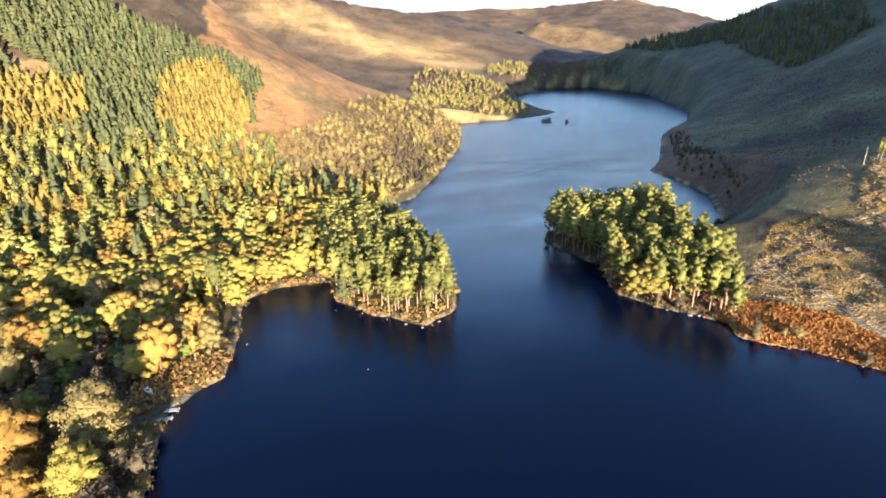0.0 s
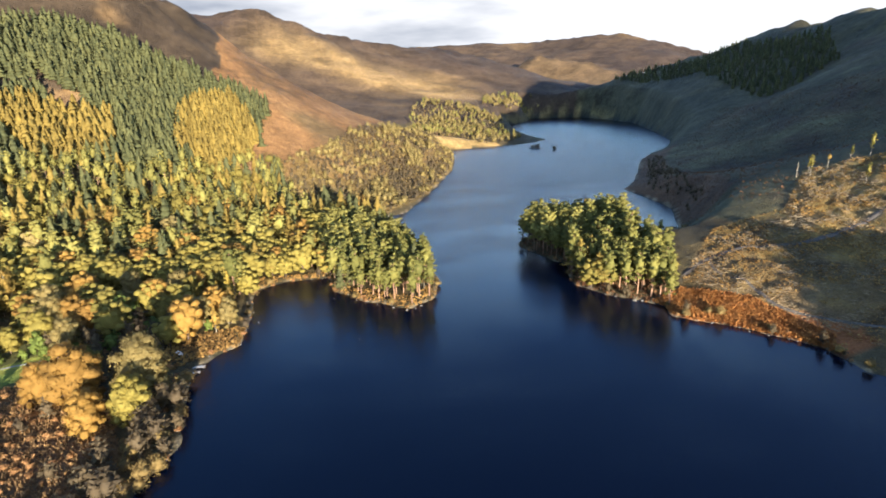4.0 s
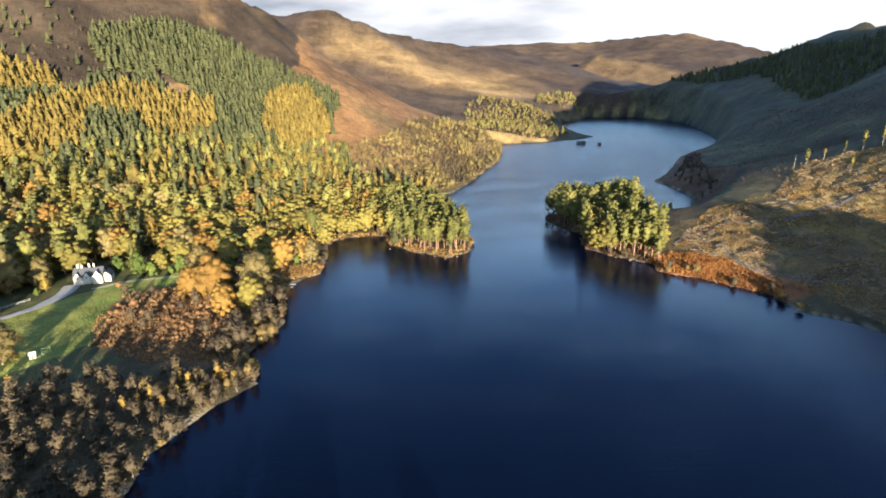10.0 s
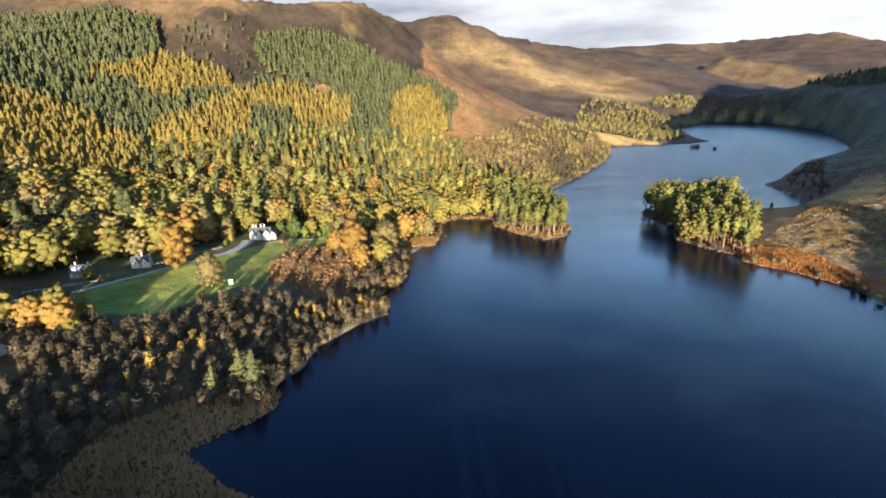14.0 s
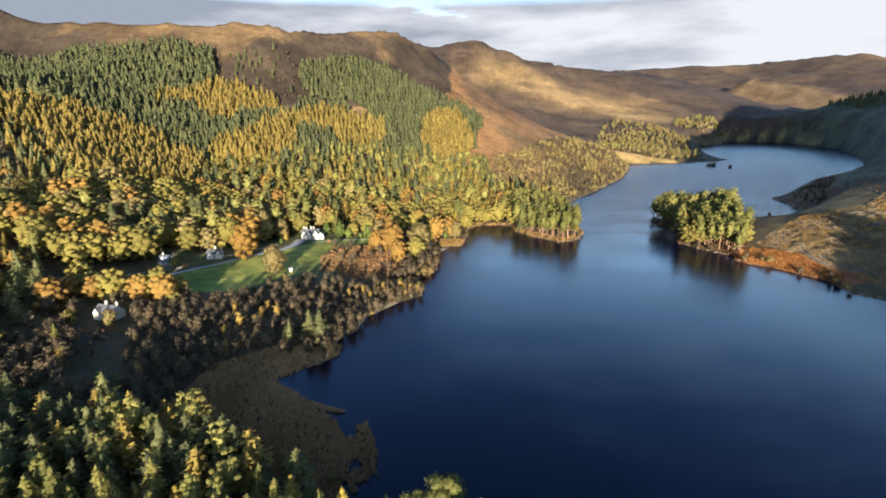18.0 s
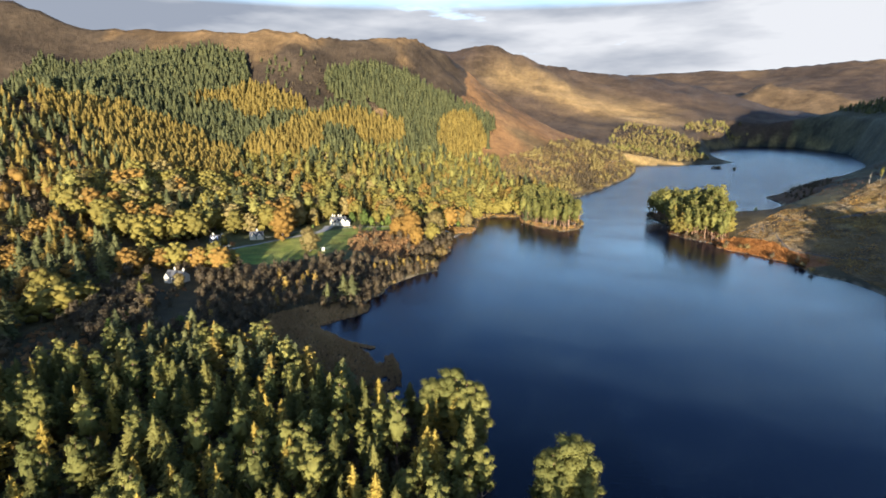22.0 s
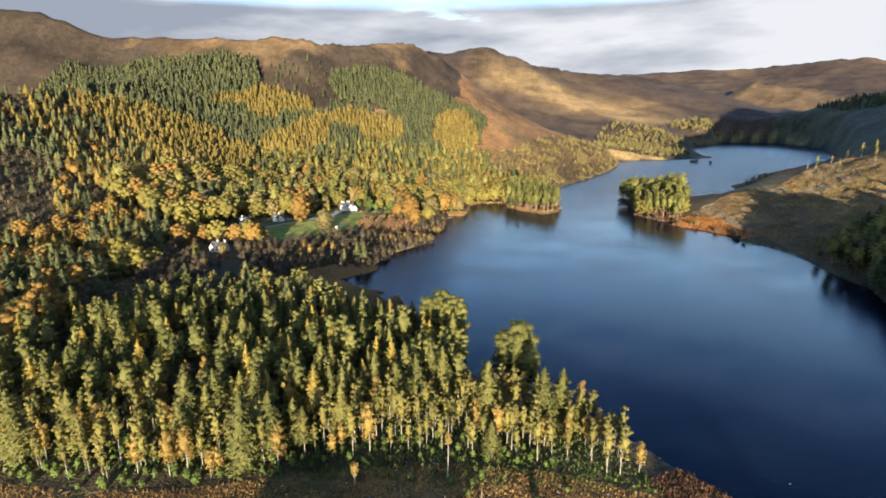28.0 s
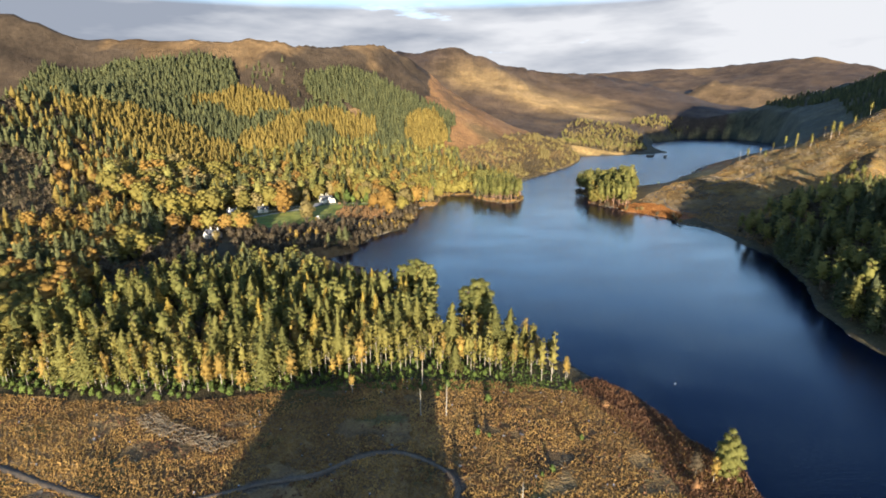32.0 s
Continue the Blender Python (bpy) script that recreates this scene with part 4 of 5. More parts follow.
wood(MIXED, 6.2, [("pine", 0.28), ("spruce", 0.25), ("larch", 0.15), ("oak", 0.32)], 0.65, 1.0,
     where=lambda x, y: ~in_any(LARCHES, x, y) & ~in_any(SPRUCES, x, y))
wood([(-320, 430), (-240, 430), (-150, 500), (-140, 570), (-270, 500), (-330, 490)], 9, [("alder", 0.5), ("spruce", 0.5)], 0.35, 0.7, keep=0.6)
wood([(-600, 330), (-438, 262), (-428, 250), (-406, 222), (-370, 242), (-324, 198), (-280, 187), (-262, 165), (-300, 95), (-420, 100),
      (-600, 200)], 6.5, [("spruce", 0.35), ("larch", 0.25), ("alder", 0.4)], 0.55, 0.9)
# scrub of oak and birch along the far shore
wood(FAR_SCRUB, 4.3,
     [("lime", 0.2), ("willow", 0.45), ("alder", 0.35)], 0.34, 0.66, 1.0)
# oak wood on the low ground behind the far point
wood([(236, 770), (300, 750), (330, 748), (394, 803), (402, 860), (432, 960), (468, 1062), (444, 1182), (410, 1216), (345, 1240), (280, 1126), (222, 900),
      (196, 770)], 9.5, [("lime", 0.45), ("pine", 0.12), ("alder", 0.28), ("willow", 0.15)], 0.55, 0.9, 1.5, 0.95)
wood([(477, 1200), (507, 1300), (673, 1351), (690, 1336), (541, 1190)], 12, [("lime", 0.6), ("pine", 0.4)], 0.65, 0.95, 6)
# the hillside west of the houses
wood([(-480, -260), (-210, -230), (-190, -60), (-230, 60), (-300, 95), (-290, 165), (-420, 150), (-480, 60)], 6.6,
     [("alder", 0.52), ("spruce", 0.13), ("larch", 0.15), ("beech", 0.2)], 0.55, 0.95, 3)
# round the lodge and along the bay
wood([(-230, 55), (-190, 40), (-150, 40), (-140, -20), (-190, -70), (-240, -40)], 11, [("oak", 0.25), ("beech", 0.15), ("alder", 0.35), ("spruce", 0.25)], 0.8, 1.25,
     3, where=open_ground)
wood([(-180, 38), (-128, 36), (-104, 66), (-80, 66), (-46, 66), (-28, 52), (-40, 30), (-52, 8), (-58, -12), (-95, -20), (-150, -40)], 5.2,
     [("birch", 0.03), ("alder", 0.97)], 0.5, 0.88, -0.4, where=open_ground)
wood([(-58, 8), (-85, -8), (-97, -20), (-104, -46), (-100, -68), (-128, -76), (-165, -62), (-184, -30), (-150, -30), (-95, -14), (-62, -6)], 5.2,
     [("alder", 0.8), ("birch", 0.06), ("holly", 0.08), ("spruce", 0.06)], 0.55, 0.95, 0.5, where=open_ground)
wood(BRUSH, 3.4, [("shrub", 0.88), ("alder", 0.12)], 0.35, 0.85, 1.5, 0.55)
wood([(-72, 44), (-44, 46), (-32, 54), (-38, 66), (-60, 62)], 4.6, [("birch", 0.3), ("alder", 0.35), ("willow", 0.35)], 0.45, 0.75, 0.0)
wood([(-50, 70), (-30, 56), (-24, 100), (-22, 150), (-40, 130), (-46, 100)], 4.2, [("willow", 0.5), ("alder", 0.5)], 0.6, 1.1, -0.6)
wood([(-184, -115), (-152, -115), (-152, 0), (-184, 0)], 4.6, [("shrub", 0.5), ("alder", 0.5)], 0.6, 1.0, 1.0)
wood([(-78, 150), (-44, 160), (-36, 178), (-58, 190), (-88, 172)], 4.2, [("alder", 0.6), ("shrub", 0.3), ("holly", 0.1)], 0.6, 1.0, 1.0,
     where=lambda x, y: np.hypot(x + 37, y - 157) > 5)
wood([(-80, 130), (-36, 104), (-33, 146), (-48, 152), (-76, 152)], 5.5, [("shrub", 0.75), ("alder", 0.25)], 0.5, 0.9, 0.5)
# the near wood, tall behind and slender along its edge
wood([(-150, -182), (-38, -172), (-8, -165), (0, -150), (-6, -106), (-28, -106), (-46, -92), (-56, -84), (-80, -74), (-110, -66),
      (-140, -72), (-158, -104), (-165, -150)], 5.2, [("spruce", 0.34), ("larch", 0.2), ("pine", 0.29), ("alder", 0.12), ("birch", 0.05)], 0.66, 1.1, 1.0, 0.94)
wood([(-150, -202), (-93, -207), (-65, -203), (-39, -193), (-6, -186), (24, -187), (48, -194), (40, -172), (22, -160), (0, -152),
      (-38, -172), (-150, -182)], 4.3, [("young_pine", 0.74), ("birch", 0.16), ("spruce", 0.1)], 0.62, 1.2, 2.0)
wood([(-260, -215), (-150, -205), (-150, -182), (-165, -150), (-158, -104), (-190, -60), (-260, -60)], 6.5, [("oak", 0.25), ("beech", 0.25), ("alder", 0.25), ("spruce", 0.25)], 0.9, 1.3)
wood([(-150, -180), (-30, -172), (-10, -150), (-30, -112), (-90, -90), (-150, -100)], 6.5, [("alder", 0.6), ("shrub", 0.4)], 0.6, 1.0, 1.0)
# the shaded bank across the water
wood([(156, -200), (176, -110), (188, -50), (194, 14), (262, 24), (262, -200)], 6.4, [("spruce", 0.45), ("pine", 0.35), ("alder", 0.2)], 0.75, 1.15, 0.6, 0.85)
wood([(199, 12), (262, 24), (300, 40), (300, 56), (240, 50), (206, 38)], 6.2, [("spruce", 0.3), ("pine", 0.4), ("birch", 0.15), ("alder", 0.15)], 0.45, 0.8, 1.5, 0.7)
wood([(262, 24), (300, 40), (300, -60), (262, -60)], 5.6, [("spruce", 0.5), ("pine", 0.2), ("birch", 0.3)], 0.35, 0.6, 0.6)
wood([(262, 255), (290, 290), (296, 340), (340, 400), (430, 520), (450, 520), (320, 330), (275, 250)], 6, [("alder", 1)], 0.4, 0.7, 1.5, 0.7)
wood([(660, 580), (730, 720), (830, 900), (850, 1060), (860, 1260), (910, 1240), (990, 1000), (900, 700), (760, 560)], 11,
     [("spruce", 1)], 0.55, 0.8, 8)
# unseen trees further south, added to throw shade onto this bank
wood([(182, -335), (300, -335), (300, -200), (168, -200)], 7.0, [("spruce", 0.5), ("pine", 0.5)], 0.9, 1.25, 2)
# bushes that hang over the water's edge
for (ax, ay), (bx, by) in zip(SHORE, SHORE[1:]):
    if (ax < 80 and -10 < ay < 340) or (ax < 0 and -130 < ay < -90) or (120 < ax < 260 and 84 < ay < 260):
        for k in range(int(math.hypot(bx - ax, by - ay) / 2.6)):
            t = wood_rng.uniform()
            x, y = ax + t * (bx - ax) + wood_rng.normal(0, 1.3), ay + t * (by - ay) + wood_rng.normal(0, 1.3)
            if off_shore(np.array([x]), np.array([y]))[0] > -0.3 and math.hypot(x + 36, y - 150) > 9:
                WOODS.append((x, y, ("shrub", "willow", "alder", "shrub")[int(wood_rng.integers(0, 4))], wood_rng.uniform(0.3, 0.75)))
# single trees
singles = len(WOODS)
GARDEN_TREES = ((-86, 176, "oak", 1.1), (-92, 188, "lime", 1), (-146, 104, "beech", 1.55), (-119, 81, "lime", 1.25),
                (-150, 200, "lime", 1.4), (-104, 168, "holly", 1.75), (-98, 167, "holly", 1.1), (-96, 174, "oak", 0.8),
                (-131, 173, "holly", 1.1), (-116, 175, "holly", 1.3), (-140, 159, "holly", 0.8), (-137, 150, "larch", 0.6),
                (-141, 176, "spruce", 0.9), (-148, 168, "spruce", 0.75), (-110, 178, "spruce", 0.9), (-90, 168, "holly", 0.6),
                (-108, 152, "shrub", 1.2), (-94, 128, "shrub", 1.3), (-172, 84, "shrub", 1.6), (-139, 146, "holly", 0.5),
                (-152, 120, "lime", 1), (-160, 128, "oak", 1.2), (-112, 218, "birch", 1.6), (-178, 84, "oak", 0.6))
LANDING_TREES = ((-44, 132, "lime", 1.6), (-61, 127, "beech", 1.45), (-44, 115, "oak", 1.15), (-55, 113, "beech", 1),
                 (-72, 133, "beech", 1), (-63, 144, "oak", 1), (-62, 184, "holly", 2.3), (-52, 198, "beech", 1.2),
                 (-44, 206, "lime", 1.15), (-38, 212, "beech", 1), (-78, 186, "beech", 1.15), (-23, 178, "lime", 0.85),
                 (-27, 171, "birch", 0.95), (-30, 175, "holly", 0.8), (-22, 186, "birch", 1.1), (-28, 194, "larch", 0.85),
                 (-37, 197, "larch", 1), (-31, 205, "spruce", 0.9), (-24, 203, "larch", 0.9))
BAY_TREES = ((-37, 66, "oak", 0.42), (-54, 55, "birch", 0.62), (-45, 57, "beech", 0.36), (-56, 49, "birch", 0.5), (-59, 45, "birch", 0.5),
             (-69, 44, "birch", 0.55), (-66, 47, "birch", 0.45), (-68, 57, "willow", 0.9), (-41, 60, "shrub", 1.3), (-48, 60, "shrub", 1.2))
LODGE_TREES = ((-160, 2, "lime", 0.6), (-177, 1, "oak", 0.6), (-167, -6, "spruce", 0.6), (-165, -21, "spruce", 0.6),
               (-165, 34, "oak", 0.95), (-147, 26, "oak", 0.75), (-200, -35, "oak", 1.35), (-210, -30, "beech", 1.2),
               (-190, -38, "oak", 1.2))
NEAR_TREES = ((16, -136, "old_pine", 1.15), (11, -139, "old_pine", 0.85), (19, -139, "old_pine", 0.7), (-14, -108, "old_pine", 1),
              (-7, -116, "old_pine", 0.9), (-19, -110, "old_pine", 0.85), (-12, -114, "larch", 1.1), (73, -238, "old_pine", 0.58),
              (69, -239, "birch", 0.65), (74, -234, "alder", 0.7), (66, -236, "alder", 0.8), (64, -241, "shrub", 1.2),
              (13, -222, "holly", 0.32), (16, -223, "holly", 0.25), (41, -223, "holly", 0.28), (31, -237, "holly", 0.3),
              (28, -239, "holly", 0.22), (4, -195, "holly", 0.4), (52, -205, "shrub", 1))
CREST_TREES = ((166, 121, "willow", 0.9), (163, 124, "willow", 0.7), (215, 221, "pine", 0.62), (231, 229, "alder", 0.7),
               (288, 192, "young_pine", 0.95), (290, 195, "young_pine", 0.8), (288, 161, "young_pine", 0.85),
               (308, 186, "young_pine", 0.7), (309, 152, "young_pine", 0.9), (317, 182, "young_pine", 1), (319, 146, "young_pine", 0.75),
               (321, 150, "young_pine", 1), (333, 143, "young_pine", 1.25), (336, 147, "pine", 0.8), (338, 141, "young_pine", 1.15),
               (341, 145, "pine", 0.7), (356, 150, "young_pine", 0.8), (374, 158, "young_pine", 1.1), (324, 176, "young_pine", 0.9))
for sx, sy, sk, ss in GARDEN_TREES + LANDING_TREES + BAY_TREES + LODGE_TREES + NEAR_TREES + CREST_TREES:
    WOODS.append((sx, sy, sk, ss))
single_end = len(WOODS)
wood([(-150, -204), (-93, -209), (-65, -205), (-39, -195), (-6, -188), (24, -189), (20, -180), (-6, -178), (-39, -184), (-150, -194)], 3.6,
     [("holly", 1)], 0.22, 0.42)
wood([(-30, -196), (10, -190), (30, -196), (20, -206), (-10, -206)], 4.5, [("holly", 0.5), ("shrub", 0.5)], 0.25, 0.4, keep=0.5)
# unseen spruces added south of the felled ground to cast its shadow
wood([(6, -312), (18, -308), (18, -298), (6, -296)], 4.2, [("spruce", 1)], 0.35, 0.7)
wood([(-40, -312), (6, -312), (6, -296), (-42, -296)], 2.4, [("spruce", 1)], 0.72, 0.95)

WOODS = [(x, y, k, s * (0.92 if -165 < x < -30 and -130 < y <= -70 else 1)) for x, y, k, s in WOODS]
NAMED = set(WOODS[singles:single_end])
# tall trees dropped so the lodge catches sun and shows to the camera
WOODS = [w for k, w in enumerate(WOODS) if singles <= k < single_end or not (-184 < w[0] < -152 and -115 < w[1] < 3 and w[3] * HEIGHT[w[2]] > 8.5)]
# corridor fitted to the camera's view of the lodge
sight_line = near_line([(-167, 12), (-152, -14), (-136, -42)], np.array([w[0] for w in WOODS]), np.array([w[1] for w in WOODS]))
WOODS = [w for w, d in zip(WOODS, sight_line) if d > 9 or w[3] * HEIGHT[w[2]] < 4.6 or w in NAMED and w[3] * HEIGHT[w[2]] < 8]
order = np.array([(w[0], w[1]) for w in WOODS])
wz = ground_z(order[:, 0], order[:, 1])
# the nearest woods are planted tree by tree: the near wood, the bay, the houses, the two headlands
rank = np.where((order[:, 1] < -100) | inside([(16, 228), (18, 160), (78, 160), (78, 236)], order[:, 0], order[:, 1])
                | inside([(122, 130), (200, 130), (200, 215), (122, 215)], order[:, 0], order[:, 1]) | (np.hypot(order[:, 0] + 80, order[:, 1] - 135) < 95), 0, 1) * 1000 + np.hypot(order[:, 0] + 10, order[:, 1] + 120) * np.where(order[:, 0] > 190, 2.5, 1)
rank[[k for k, w in enumerate(WOODS) if w in NAMED]] = -1
counted, rest = {}, {}
CAP = {"pine": 310, "young_pine": 200, "spruce": 220, "larch": 90, "birch": 100, "oak": 52, "beech": 28, "lime": 20, "alder": 230, "willow": 40,
       "old_pine": 9, "holly": 80, "shrub": 60}
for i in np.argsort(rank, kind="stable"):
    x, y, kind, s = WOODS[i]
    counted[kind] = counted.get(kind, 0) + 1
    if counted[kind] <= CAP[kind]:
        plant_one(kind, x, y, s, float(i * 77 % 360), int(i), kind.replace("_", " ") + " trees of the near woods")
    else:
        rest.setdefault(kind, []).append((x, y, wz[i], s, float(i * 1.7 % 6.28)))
FAR_WORDS = {"pine": "dark green pine wood on the slopes", "young_pine": "stand of slender young pines",
             "spruce": "dark green spruce plantation on the fell", "larch": "golden larch plantation on the fell",
             "birch": "yellow birch wood on the slopes", "oak": "olive and yellow oak wood along the loch",
             "beech": "orange beech wood near the houses", "lime": "pale half-bare trees", "alder": "grey-brown alder scrub", "willow": "olive willow scrub",
             "holly": "evergreen bushes", "shrub": "rusty brown shrubs"}
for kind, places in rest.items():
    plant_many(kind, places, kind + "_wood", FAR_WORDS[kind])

# ---- houses, road, landing ----
def box(x0, y0, z0, x1, y1, z1):
    v = np.array([(x, y, z) for z in (z0, z1) for x, y in ((x0, y0), (x1, y0), (x1, y1), (x0, y1))], float)
    return v, np.array([(0, 3, 2, 1), (4, 5, 6, 7), (0, 1, 5, 4), (1, 2, 6, 5), (2, 3, 7, 6), (3, 0, 4, 7)])


def prism(outline, y0, y1):
    """An outline of x and z drawn out along y, as triangles fan and quads."""
    n = len(outline)
    v = np.array([(x, y, z) for y in (y0, y1) for x, z in outline], float)
    f = [tuple(range(n)), tuple(range(2 * n - 1, n - 1, -1))]
    f += [(i, i + n, (i + 1) % n + n, (i + 1) % n) for i in range(n)]
    return v, f


def part(name, shapes, material, parent, label="", m=None, bevel=0.0):
    """Link shapes as one mesh under a thing or a part."""
    bm = bmesh.new()
    for v, f in shapes:
        vs = [bm.verts.new(p if m is None else m @ Vector(p)) for p in v]
        for face in f:
            bm.faces.new([vs[i] for i in face])
    bmesh.ops.recalc_face_normals(bm, faces=bm.faces)
    if bevel:
        bmesh.ops.bevel(bm, geom=list(bm.edges), offset=bevel, segments=1, affect="EDGES")
    me = bpy.data.meshes.new(name)
    bm.to_mesh(me)
    bm.free()
    me.materials.append(material)
    ob = new(name, me)
    ob.parent = parent
    return tagged(ob, label)


def ground_at(x, y):
    return float(ground_z(np.array([x]), np.array([y]))[0])


def roof_slabs(x0, x1, half, eaves, ridge, over=0.4, thick=0.22):
    """Two slabs of a pitched roof whose ridge runs along x, centred on y = 0."""
    drop = (ridge - eaves) / half
    low = eaves - over * drop
    v = []
    for s in (-1, 1):
        a = [(0, ridge), (s * (half + over), low), (s * (half + over), low + thick), (0, ridge + thick)]
        v.append((np.array([(x, y, z) for x in (x0 - over, x1 + over) for y, z in a], float),
                  [(0, 1, 2, 3), (7, 6, 5, 4), (0, 4, 5, 1), (1, 5, 6, 2), (2, 6, 7, 3), (3, 7, 4, 0)]))
    return v


def window(parent, x, y, z, w, h, m=None, side=-1):
    """A sash window in a wall that faces -y."""
    frame_ob = part("window", [box(x - w / 2 - 0.1, y - 0.06, z - 0.1, x - w / 2, y + 0.05, z + h + 0.1),
                               box(x + w / 2, y - 0.06, z - 0.1, x + w / 2 + 0.1, y + 0.05, z + h + 0.1),
                               box(x - w / 2, y - 0.06, z + h, x + w / 2, y + 0.05, z + h + 0.1),
                               box(x - w / 2, y - 0.09, z - 0.1, x + w / 2, y + 0.05, z),
                               box(x - w / 2, y - 0.05, z + h / 2 - 0.04, x + w / 2, y + 0.05, z + h / 2 + 0.04)], PAINT, parent)
    part("pane", [box(x - w / 2, y - 0.02, z, x + w / 2, y + 0.01, z + h)], WINDOW, frame_ob, "dark reflecting window glass")


def chimney(parent, x, y, z0, z1, w=0.9, d=0.7, pots=2):
    stack = part("chimney", [box(x - w / 2, y - d / 2, z0, x + w / 2, y + d / 2, z1),
                             box(x - w / 2 - 0.1, y - d / 2 - 0.1, z1, x + w / 2 + 0.1, y + d / 2 + 0.1, z1 + 0.18)], HARLING, parent)
    for k in range(pots):
        px = x + (k - (pots - 1) / 2) * 0.42
        part("chimney_pot", [tube([(px, y, z1 + 0.15), (px, y, z1 + 0.75)], [0.16, 0.13], 6)], GRAVEL, stack)


def cross_gable(parent, x, half, y_front, y_back, eaves, ridge, wall):
    """A gable that faces -y, with its own roof, in front of a house's main roof."""
    part("gable", [prism([(x - half, 0), (x + half, 0), (x + half, eaves), (x, ridge), (x - half, eaves)], y_front, y_back)], wall, parent)
    slabs = []
    drop = (ridge - eaves) / half
    for s in (-1, 1):
        a = [(x, ridge + 0.03), (x + s * (half + 0.3), eaves - 0.3 * drop + 0.03), (x + s * (half + 0.3), eaves - 0.3 * drop + 0.23),
             (x, ridge + 0.25)]
        slabs.append(prism(a, y_front - 0.3, y_back))
    part("gable_roof", slabs, SLATE, parent)
    window(parent, x, y_front - 0.01, eaves * 0.72, 0.9, 1.3)


def house(name, label, x, y, turn, w, d, eaves, ridge, gables, stacks, dormers=(), wall=HARLING, door_x=0.0, size=1.0):
    root = tagged(new(name), label, "house")
    half = d / 2
    walls = part("wall", [(np.array([(sx * w / 2, sy * half, z) for z in (-0.6, eaves) for sx, sy in ((-1, -1), (1, -1), (1, 1), (-1, 1))]
                                    + [(-w / 2, 0, ridge), (w / 2, 0, ridge)], float),
                           [(0, 1, 5, 4), (2, 3, 7, 6), (1, 2, 6, 9, 5), (3, 0, 4, 8, 7), (0, 3, 2, 1)])], wall, root)
    part("roof", roof_slabs(-w / 2, w / 2, half, eaves, ridge), SLATE, root, "grey slate roof")
    for gxx, ghalf, proud, ge, gr in gables:
        cross_gable(root, gxx, ghalf, -half - proud, -0.2, ge, gr, wall)
    for cx, cy, top in stacks:
        chimney(root, cx, cy, min(ridge, eaves + 1) - 0.5, top)
    for dx in dormers:
        mid = (eaves + ridge) / 2
        part("dormer", [prism([(dx - 0.8, mid - 0.7), (dx + 0.8, mid - 0.7), (dx + 0.8, mid + 0.6), (dx, mid + 1.1), (dx - 0.8, mid + 0.6)],
                              -half * 0.75, -0.4)], PAINT, root, "white painted dormer")
        window(root, dx, -half * 0.75 - 0.01, mid - 0.5, 0.8, 0.9)
    taken = [g[0] for g in gables]
    for k in range(int(w // 2.6)):
        wx_ = -w / 2 + 1.3 + k * 2.6
        if all(abs(wx_ - t) > 2.0 for t in taken) and abs(wx_ - door_x) > 1.2:
            window(root, wx_, -half - 0.01, 0.9, 0.9, 1.3)
    leaf_ob = part("door", [box(door_x - 0.5, -half - 0.08, 0, door_x + 0.5, -half + 0.02, 2.05)], DOOR, root, "dark green door")
    part("handle", [box(door_x + 0.34, -half - 0.13, 0.98, door_x + 0.42, -half - 0.07, 1.08)], STONE, leaf_ob)
    root.matrix_world = pose(x, y, ground_at(x, y) + 0.1, 0, 0, turn) @ Matrix.Scale(size, 4)
    return root


big = house("house", "large white harled house with slate roof and several gables", -123.5, 162, 8, 14.5, 8.5, 4.6, 8.0,
            [(-5.0, 2.0, 1.2, 4.2, 6.9), (-0.6, 1.7, 0.8, 4.2, 6.6), (5.0, 2.4, 2.2, 4.4, 7.4)],
            [(-5.6, 1.2, 9.8), (-3.4, 0.3, 9.6), (0.2, 0.8, 10.0), (2.4, 1.4, 9.6)], door_x=2.2, size=0.82)
part("wing", [prism([(6.4, -0.5), (11.0, -0.5), (11.0, 3.2), (8.7, 5.6), (6.4, 3.2)], -3.2, 4.2)], HARLING, big)
part("wing_roof", [prism([(8.7, 5.65), (11.4, 2.85), (11.4, 3.1), (8.7, 5.9)], -3.6, 4.6),
                   prism([(8.7, 5.65), (6.0, 2.85), (6.0, 3.1), (8.7, 5.9)], -3.6, 4.6)], SLATE, big)
window(big, 8.7, -3.22, 1.0, 1.1, 1.4)
part("porch", [box(-3.4, -5.9, 0, -2.2, -4.2, 2.3), box(-3.6, -6.1, 2.3, -2.0, -4.1, 2.5)], HARLING, big)
house("cottage", "small white cottage with two front gables and slate roof", -165, 105.5, 18, 9.5, 6.2, 3.0, 5.6,
      [(-2.4, 1.6, 0.6, 3.0, 5.1), (2.2, 1.6, 0.6, 3.0, 5.1)], [(0.4, 0.4, 7.4)], door_x=0.0, size=0.9)
house("house", "dark slate-roofed house with three white dormer windows", -185, 90, 12, 10.5, 8.5, 3.2, 6.6, [],
      [(-3.5, 1.0, 7.8), (3.2, 1.0, 7.6)], dormers=(-3.0, 0.0, 3.0), wall=STONE, door_x=1.3, size=0.82)
house("lodge", "white lodge with gables and chimneys among dark trees", -167, 12, -12, 11.5, 7.0, 3.4, 6.4,
      [(-3.4, 2.0, 1.0, 3.2, 5.9), (3.6, 1.8, 1.6, 3.0, 5.4)], [(-1.6, 0.4, 8.0), (4.6, 0.4, 7.8)], door_x=0.3, size=0.9)


